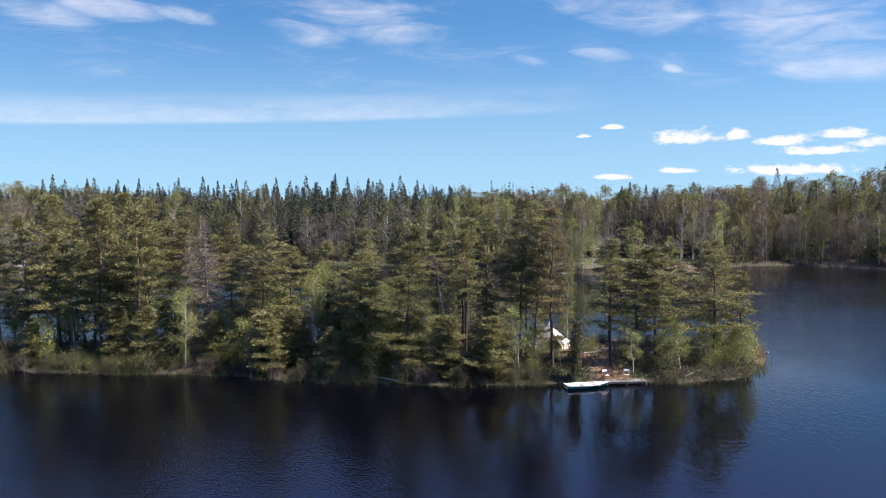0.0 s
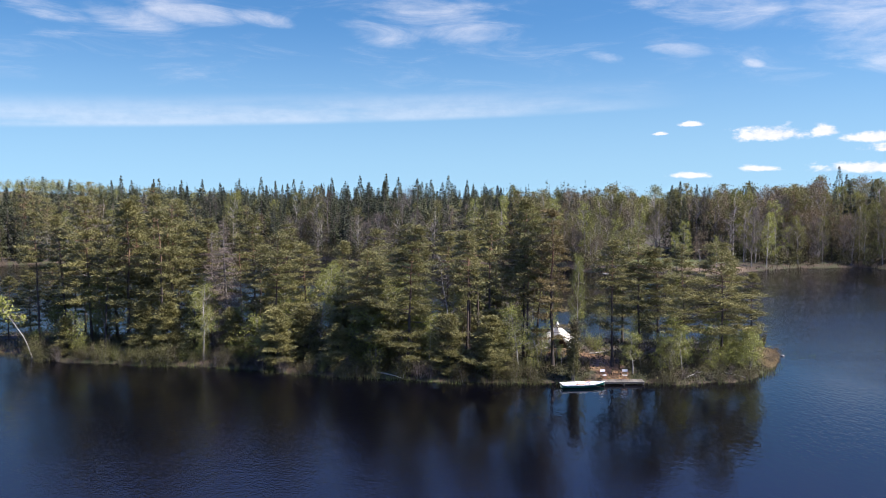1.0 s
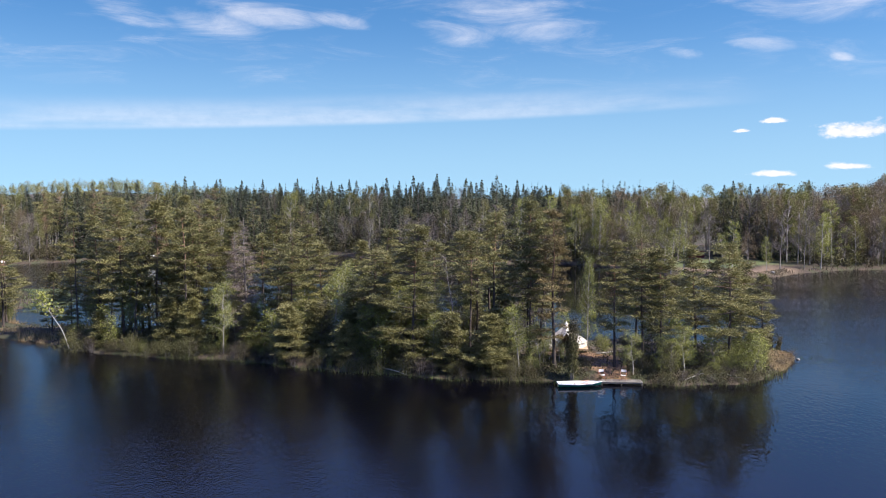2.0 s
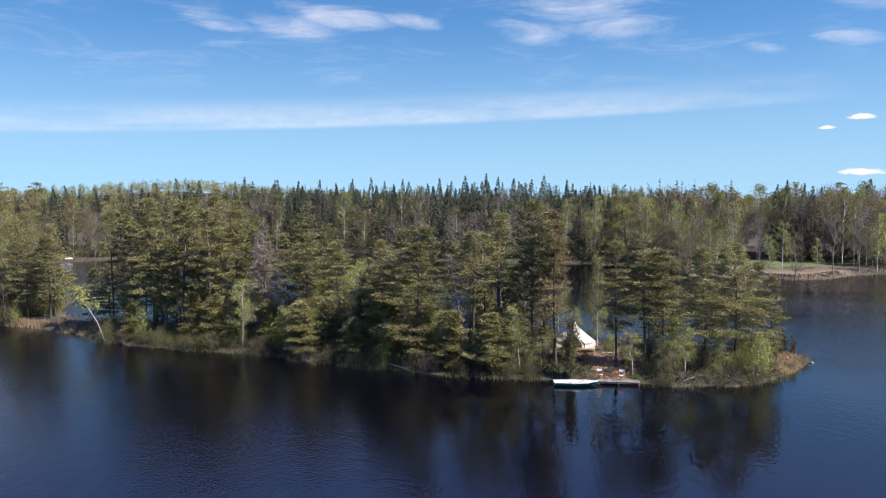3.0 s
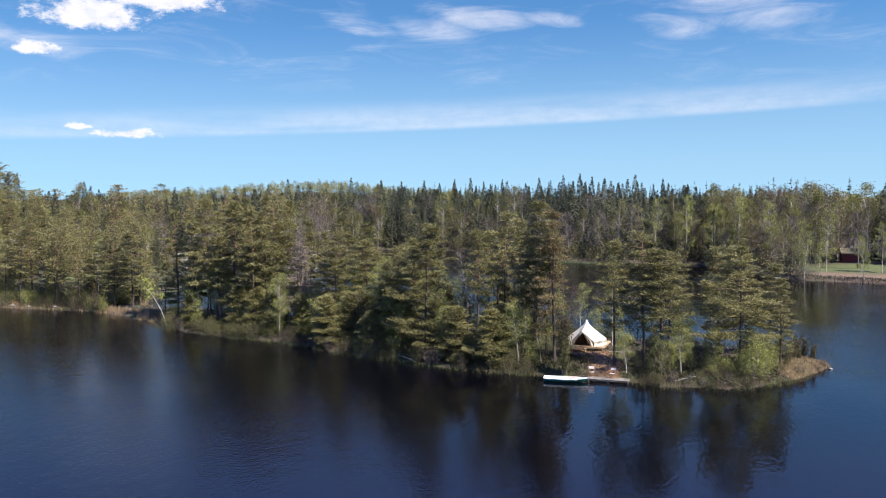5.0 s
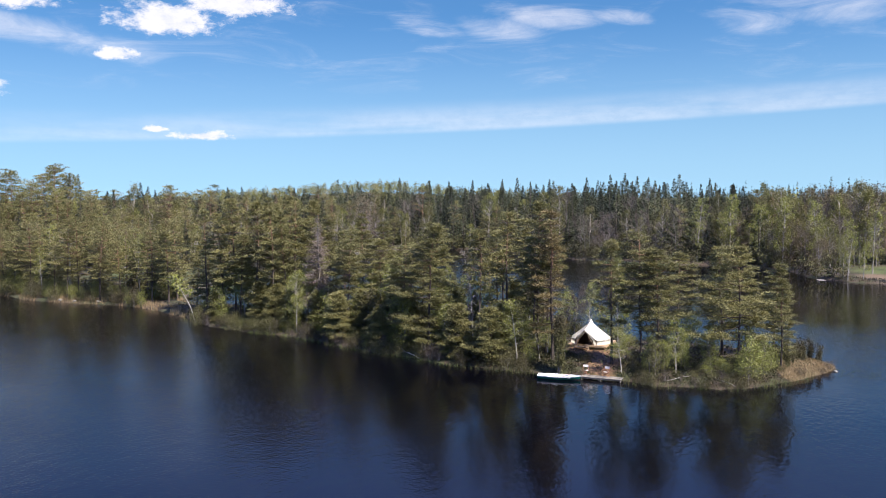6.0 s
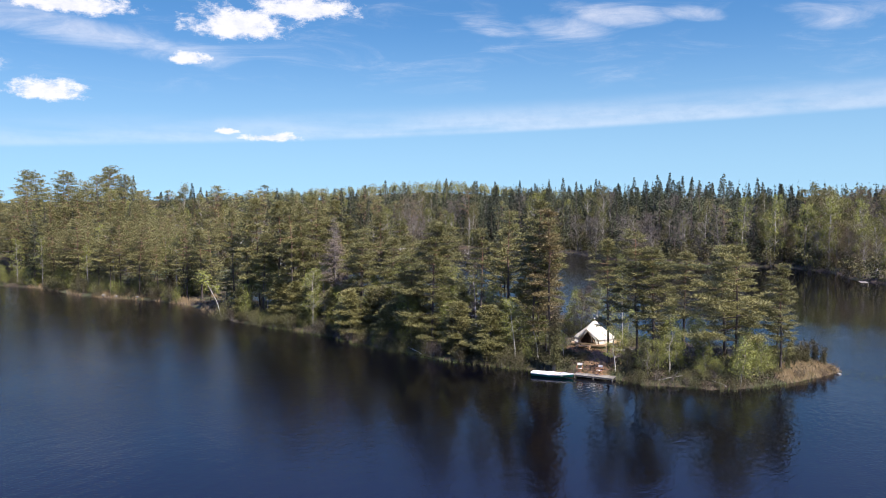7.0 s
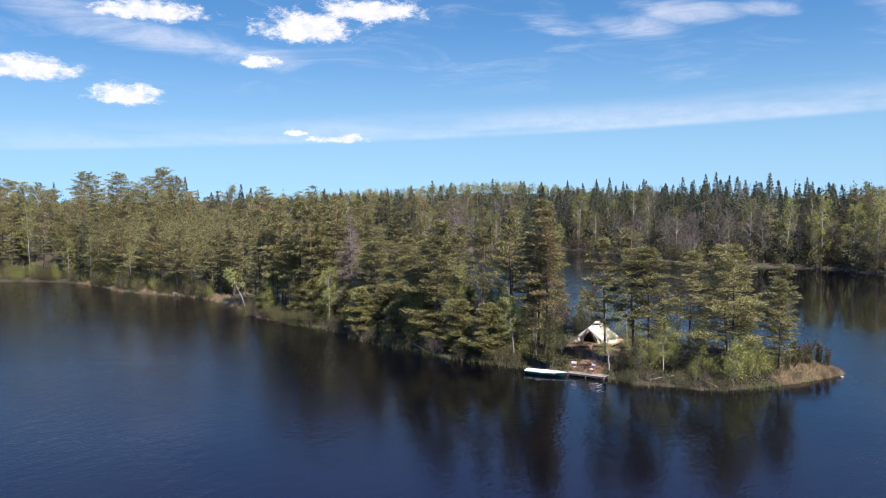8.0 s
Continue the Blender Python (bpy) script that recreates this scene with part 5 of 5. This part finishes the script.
def build_boat():
    root = thing("rowing_boat", "green and white rowing boat moored beside the dock", "boat")
    hull = solid("hull", hull_shell(0.0, 0.0, 0.78), HULL_GREEN, root, "dark green hull", True)
    solid("top_strake", hull_shell(0.0, 0.78, 1.0), HULL_WHITE, root, "white top strake", True)
    solid("liner", hull_shell(0.03, 0.0, 0.99), HULL_WHITE, root, "white inside", True)
    for side in (-1, 1):
        pts = [(hull_section(s)[0] * side, s * 4.1 + 0.10 * max(0, s - 0.9) * 10, hull_section(s)[2]) for s in np.linspace(0, 1, 16)]
        V, F = tubes([(np.array([(y, x, z) for x, y, z in pts]), [0.032] * 16)], 6)
        part("gunwale", mesh_of("gunwale", V, F, HULL_WHITE), root)
    solid("transom_cap", beam((0, -0.54, 0.53), (0, 0.54, 0.53), 0.06, 0.05), HULL_WHITE, root)
    for s in (0.14, 0.45, 0.74):
        w = hull_section(s)[0] - 0.04
        solid("thwart", box((s * 4.1 - 0.14, -w, 0.30), (s * 4.1 + 0.14, w, 0.335), 0.008), HULL_WHITE, root)
    for side in (-1, 1):
        solid("rowlock", bar((1.95, side * 0.70, 0.5), (1.95, side * 0.70, 0.60), 0.02), ROPE, root)
    afloat = pose(11.6, 72.05, 0.02, 0, 0, 9.5) @ Matrix.Diagonal((1, 1, 0.68, 1))
    root.matrix_basis = afloat
    for lateral, turn in ((0.22, 13.0), (-0.2, -6.0)):
        oar = thing("oar", "varnished wooden oar lying across the boat", "oar", "oars in the boat")
        solid("shaft", bar((-0.9, 0, 0), (1.05, 0, 0), 0.024), OAR_WOOD, oar)
        blade = box((1.0, -0.07, -0.01), (1.55, 0.07, 0.01), 0.008)
        for v in blade.verts:
            if v.co.x < 1.1:
                v.co.y *= 0.45
        solid("blade", blade, OAR_WOOD, oar)
        oar.matrix_basis = pose(11.6, 72.05, 0.02, 0, 0, 9.5) @ pose(1.55, lateral, 0.345 if lateral > 0 else 0.255, 0, -1.5, turn)


build_boat()

TENT = (12.9, 86.1)
DECK_Z, DECK_TURN = 1.32, 1.0


def build_deck():
    root = thing("tent_deck", "fresh timber deck on posts under the tent", "deck")
    S = 4.25
    n = 30
    step = S / n
    me = None
    for i in range(n):
        if me is None:
            ob = solid("plank", box((-S / 2, 0.004, -0.028), (S / 2, step - 0.004, 0.0), 0.004), FRESH_WOOD, root)
            me = ob.data
        else:
            ob = part("plank", me, root)
        ob.matrix_basis = pose(rng.normal() * 0.008, -S / 2 + i * step, rng.normal() * 0.002)
    for a, b in (((-S / 2, -S / 2 - 0.025), (S / 2, -S / 2 - 0.025)), ((-S / 2, S / 2 + 0.025), (S / 2, S / 2 + 0.025)), ((-S / 2 - 0.025, -S / 2), (-S / 2 - 0.025, S / 2)), ((S / 2 + 0.025, -S / 2), (S / 2 + 0.025, S / 2))):
        flat = a[1] == b[1]
        solid("fascia", box((min(a[0], b[0]) - (0 if flat else 0.02), min(a[1], b[1]) - (0.02 if flat else 0), -0.20), (max(a[0], b[0]) + (0 if flat else 0.02), max(a[1], b[1]) + (0.02 if flat else 0), -0.004), 0.005), FRESH_WOOD, root)
    for x in (-2.0, 0, 2.0):
        for y in (-2.0, 0, 2.0):
            solid("post", box((x - 0.05, y - 0.05, -0.75), (x + 0.05, y + 0.05, -0.2), 0.006), FRESH_WOOD, root)
    root.matrix_basis = pose(TENT[0] + 0.15, TENT[1] + 0.1, DECK_Z, 0, 0, -DECK_TURN)
    step_root = thing("deck_step", "fresh timber step in front of the tent deck", "step")
    for y in (-0.15, 0.15):
        solid("tread", box((-0.8, y - 0.14, 0.20), (0.8, y + 0.14, 0.245), 0.006), FRESH_WOOD, step_root)
    for x in (-0.7, 0.7):
        solid("side_board", box((x - 0.025, -0.28, -0.12), (x + 0.025, 0.28, 0.2), 0.005), FRESH_WOOD, step_root)
    sx, sy = TENT[0] + (-0.22 + 0.12) * 2.75, TENT[1] - 0.975 * 2.75
    step_root.matrix_basis = pose(sx, sy, ground_at(sx, sy) + 0.08, 0, 0, -DECK_TURN + 4)


build_deck()


def build_tent():
    root = thing("bell_tent", "cream canvas bell tent with an open door on a timber deck", "tent")
    R, peak, eave, door = 2.22, 2.45, 0.48, 270.0
    n, k = 96, 14

    def rim(a):
        """Height of the canopy's edge at a degrees: high over the door, scalloped between the guys."""
        off = abs((a - door + 180) % 360 - 180)
        lift = max(0.0, 1 - off / 33)
        return eave + (1.70 - eave) * lift - 0.05 * abs(math.sin(radians((a - door) * 6))) * (lift == 0), off

    def point(a, s, grow=0.0):
        e, off = rim(a)
        c = math.cos(radians((a - door) * 12 / 2)) ** 2
        r = R * (0.02 + 0.98 * s) * (1 + 0.05 * s * c) + grow + (0.22 * max(0, 1 - off / 33) * s)
        z = peak - (peak - e) * (0.97 * s ** 0.84 + 0.03 * s ** 3)
        return Vector((r * math.cos(radians(a)), r * math.sin(radians(a)), z))

    bm = bmesh.new()
    grid = [[bm.verts.new(point(360 * i / n, j / k)) for j in range(k + 1)] for i in range(n)]
    for i in range(n):
        for j in range(k):
            bm.faces.new((grid[i][j], grid[i][j + 1], grid[(i + 1) % n][j + 1], grid[(i + 1) % n][j]))
    bmesh.ops.solidify(bm, geom=bm.faces[:], thickness=0.012)
    solid("canopy", bm, CANVAS, root, smooth=True)
    wall = bmesh.new()
    ring = []
    for i in range(n + 1):
        a = 360 * i / n + door
        off = abs((a - door + 180) % 360 - 180)
        if off < 33.0:
            continue
        p = point(a, 1.0)
        ring.append((wall.verts.new((p.x * 0.955, p.y * 0.955, p.z + 0.05)), wall.verts.new((p.x * 0.97, p.y * 0.97, 0.0))))
    for a, b in zip(ring, ring[1:]):
        wall.faces.new((a[0], b[0], b[1], a[1]))
    bmesh.ops.solidify(wall, geom=wall.faces[:], thickness=0.01)
    solid("side_wall", wall, CANVAS, root, smooth=True)
    cap = bmesh.new()
    bmesh.ops.create_cone(cap, cap_ends=False, segments=24, radius1=0.27, radius2=0.025, depth=0.5)
    bmesh.ops.translate(cap, verts=cap.verts, vec=(0, 0, peak - 0.02))
    solid("peak_cap", cap, CANVAS, root, smooth=True)
    solid("centre_pole", bar((0, 0, 0), (0, 0, peak), 0.03), FRESH_WOOD, root)
    for side in (-1, 1):
        solid("door_pole", bar((side * 1.0, -R + 0.05, 0.0), (side * 0.05, -R - 0.18, 1.66), 0.022), FRESH_WOOD, root)
        flap = bmesh.new()
        vs = [flap.verts.new(v) for v in ((side * 1.18, -R + 0.36, 0.0), (side * 1.0, -R + 0.2, 0.0), (side * 0.86, -R + 0.1, 0.6), (side * 0.10, -R - 0.16, 1.56), (side * 0.74, -R + 0.08, 1.02), (side * 1.08, -R + 0.3, 0.5))]
        flap.faces.new(vs)
        bmesh.ops.solidify(flap, geom=flap.faces[:], thickness=0.03)
        solid("door_flap", flap, CANVAS, root, "rolled back canvas door flap")
    for i in range(12):
        a = door + 15 + 30 * i
        p = point(a, 1.0)
        q = Vector((math.cos(radians(a)), math.sin(radians(a)), 0)) * 3.6
        q.z = -0.48
        solid("guy_line", bar(p, q, 0.008, 4), ROPE, root)
    backing = bmesh.new()
    rows = []
    for i in range(25):                                     # dark folded sheet behind the door, added for the dim interior
        x = -0.98 + 1.96 * i / 24
        y = -R + 0.62 + 0.05 * math.sin(i * 1.7)
        rows.append((backing.verts.new((x, y, 0.04)), backing.verts.new((x * 0.9, y + 0.03, max(0.25, 1.52 - 1.1 * abs(x))))))
    for a, b in zip(rows, rows[1:]):
        backing.faces.new((a[0], b[0], b[1], a[1]))
    bmesh.ops.solidify(backing, geom=backing.faces[:], thickness=0.012)
    solid("inner_curtain", backing, DIM_INTERIOR, root, "dark brown sheet added inside the door for the dim brown interior", True)
    mat = box((-1.1, -1.5, 0.002), (1.1, 1.3, 0.03), 0.005)
    solid("floor_mat", mat, LOG_BARK, root, "dark woven floor mat")
    root.matrix_basis = pose(TENT[0], TENT[1], DECK_Z + 0.005, 0, 0, -DECK_TURN)


build_tent()


def build_rock(x, y, size, z=None, label="rounded grey granite boulder in the shallows"):
    bm = bmesh.new()
    bmesh.ops.create_icosphere(bm, subdivisions=3, radius=size)
    for v in bm.verts:
        v.co *= 1 + 0.25 * noise.noise(v.co * 1.6 / size + Vector((x, y, 0))) + 0.06 * noise.noise(v.co * 6 / size)
        v.co.z *= 0.6
    me = bpy.data.meshes.new("rock")
    bm.to_mesh(me)
    bm.free()
    me.materials.append(STONE)
    me.polygons.foreach_set("use_smooth", np.ones(len(me.polygons), bool))
    ob = tagged(new("rock", me), label, "rock", "rocks by the water")
    ob.matrix_basis = pose(x, y, ground_at(x, y) + size * 0.2 if z is None else z)


build_rock(37.9, 87.2, 0.22, 0.02)
for x, y, s in ((-75, 93.3, 0.35), (-79.5, 92.3, 0.3), (-83, 92.2, 0.4), (100, 200.5, 0.4), (62, 181.5, 0.5)):
    build_rock(x, y, s, label="grey granite boulder at the water's edge")


def build_log(a, b, r, label):
    a, b = np.array(a, float), np.array(b, float)
    s = np.linspace(0, 1, 7)[:, None]
    pts = a + (b - a) * s + rng.normal(size=(7, 3)) * 0.04
    V, F = tubes([(pts, r * (1 - 0.6 * s[:, 0]))] + [(np.array([pts[i], pts[i] + rng.normal(size=3) * 0.35 + [0, 0, 0.25]]), [r * 0.35, 0.008]) for i in (3, 4, 5)], 6)
    tagged(new("fallen_log", mesh_of("fallen_log", V, F, DEAD_WOOD)), label, "log", "fallen timber on the bank")


build_log((16.0, 83.2, 0.98), (18.8, 84.4, 1.15), 0.07, "pale fallen trunk lying beside the track")
build_log((23.5, 74.4, 0.35), (25.6, 75.6, 0.8), 0.06, "pale fallen branch on the bank")
build_log((27.8, 76.2, 0.6), (29.6, 75.2, 0.3), 0.06, "pale fallen branch on the bank")
build_log((-6.0, 76.3, 0.5), (-3.2, 75.0, 0.15), 0.08, "grey fallen trunk reaching into the water")
build_log((3.8, 75.6, 0.7), (5.4, 76.4, 1.5), 0.16, "upturned grey root on the bank")


# ---- across the lake ----
def build_hut(x, y, w, d, wall, turn, label):
    root = thing("red_hut", label, "hut", "red huts across the lake")
    body = solid("wall", box((-w / 2, -d / 2, -0.6), (w / 2, d / 2, wall)), RED_PAINT, root, "red painted board wall")
    n = int(w / 0.18)
    me = None
    for i in range(n):
        if me is None:
            ob = solid("board", box((-0.03, -0.012, -0.3), (0.03, 0.012, wall - 0.02)), RED_PAINT, root)
            me = ob.data
        else:
            ob = part("board", me, root)
        ob.matrix_basis = pose(-w / 2 + 0.09 + i * (w - 0.18) / (n - 1), -d / 2 - 0.013, 0)
    rise = d * 0.34
    for side in (-1, 1):
        bm = bmesh.new()
        lo, hi = (-w / 2 - 0.35, w / 2 + 0.35)
        vs = [bm.verts.new(v) for v in ((lo, side * (d / 2 + 0.4), wall - 0.20), (hi, side * (d / 2 + 0.4), wall - 0.20), (hi, 0, wall + rise), (lo, 0, wall + rise))]
        bm.faces.new(vs)
        bmesh.ops.solidify(bm, geom=bm.faces[:], thickness=0.12)
        solid("roof", bm, ROOF_TILE, root, "mossy pale roof slope")
    for sx in (-1, 1):
        g = bmesh.new()
        vs = [g.verts.new(v) for v in ((sx * w / 2, -d / 2, wall - 0.02), (sx * w / 2, d / 2, wall - 0.02), (sx * w / 2, 0, wall + rise - 0.05))]
        g.faces.new(vs)
        bmesh.ops.solidify(g, geom=g.faces[:], thickness=0.05 * sx)
        solid("gable", g, RED_PAINT, root)
        solid("corner_board", box((sx * w / 2 - 0.06, -d / 2 - 0.03, -0.3), (sx * w / 2 + 0.06, -d / 2 + 0.02, wall - 0.05)), RED_PAINT, root)
    door = solid("door", box((-0.45, -d / 2 - 0.05, -0.1), (0.45, -d / 2 - 0.03, 1.9)), RED_PAINT, root)
    solid("handle", bar((0.35, -d / 2 - 0.05, 0.95), (0.35, -d / 2 - 0.10, 0.95), 0.02), ROPE, door)
    root.matrix_basis = pose(x, y, ground_at(x, y) + 0.15, 0, 0, turn)


build_hut(51.2, 212.6, 3.7, 3.3, 2.0, 4.0, "small dark red wooden hut on the lawn across the lake")
build_hut(62.0, 215.0, 3.4, 3.0, 2.1, -6.0, "smaller dark red shed at the edge of the lawn")


def build_far_jetty(x, y, turn):
    root = thing("jetty", "small pale jetty on the far shore", "jetty")
    for i in range(12):
        solid("plank", box((-0.7, i * 0.28, 0.38), (0.7, i * 0.28 + 0.25, 0.43)), GREY_WOOD, root)
    for yy in (0.2, 3.1):
        for xx in (-0.6, 0.6):
            solid("pile", bar((xx, yy, -1.0), (xx, yy, 0.38), 0.06), GREY_WOOD, root)
    root.matrix_basis = pose(x, y, 0, 0, 0, turn)


build_far_jetty(35.2, 176.2, 12)


def build_upturned_boat(x, y, turn):
    root = thing("rowing_boat", "white rowing boat drawn up on the far shore", "boat")
    solid("hull", hull_shell(0.0, 0.0, 0.75), HULL_WHITE, root, smooth=True)
    solid("top_strake", hull_shell(0.0, 0.75, 1.0), HULL_WHITE, root, smooth=True)
    root.matrix_basis = pose(x, y, ground_at(x, y) + 0.42, 180, 0, turn) @ Matrix.Diagonal((0.72, 0.8, 0.8, 1))


build_upturned_boat(-131.5, 190.5, 35)
build_upturned_boat(-103.5, 218.0, 40)
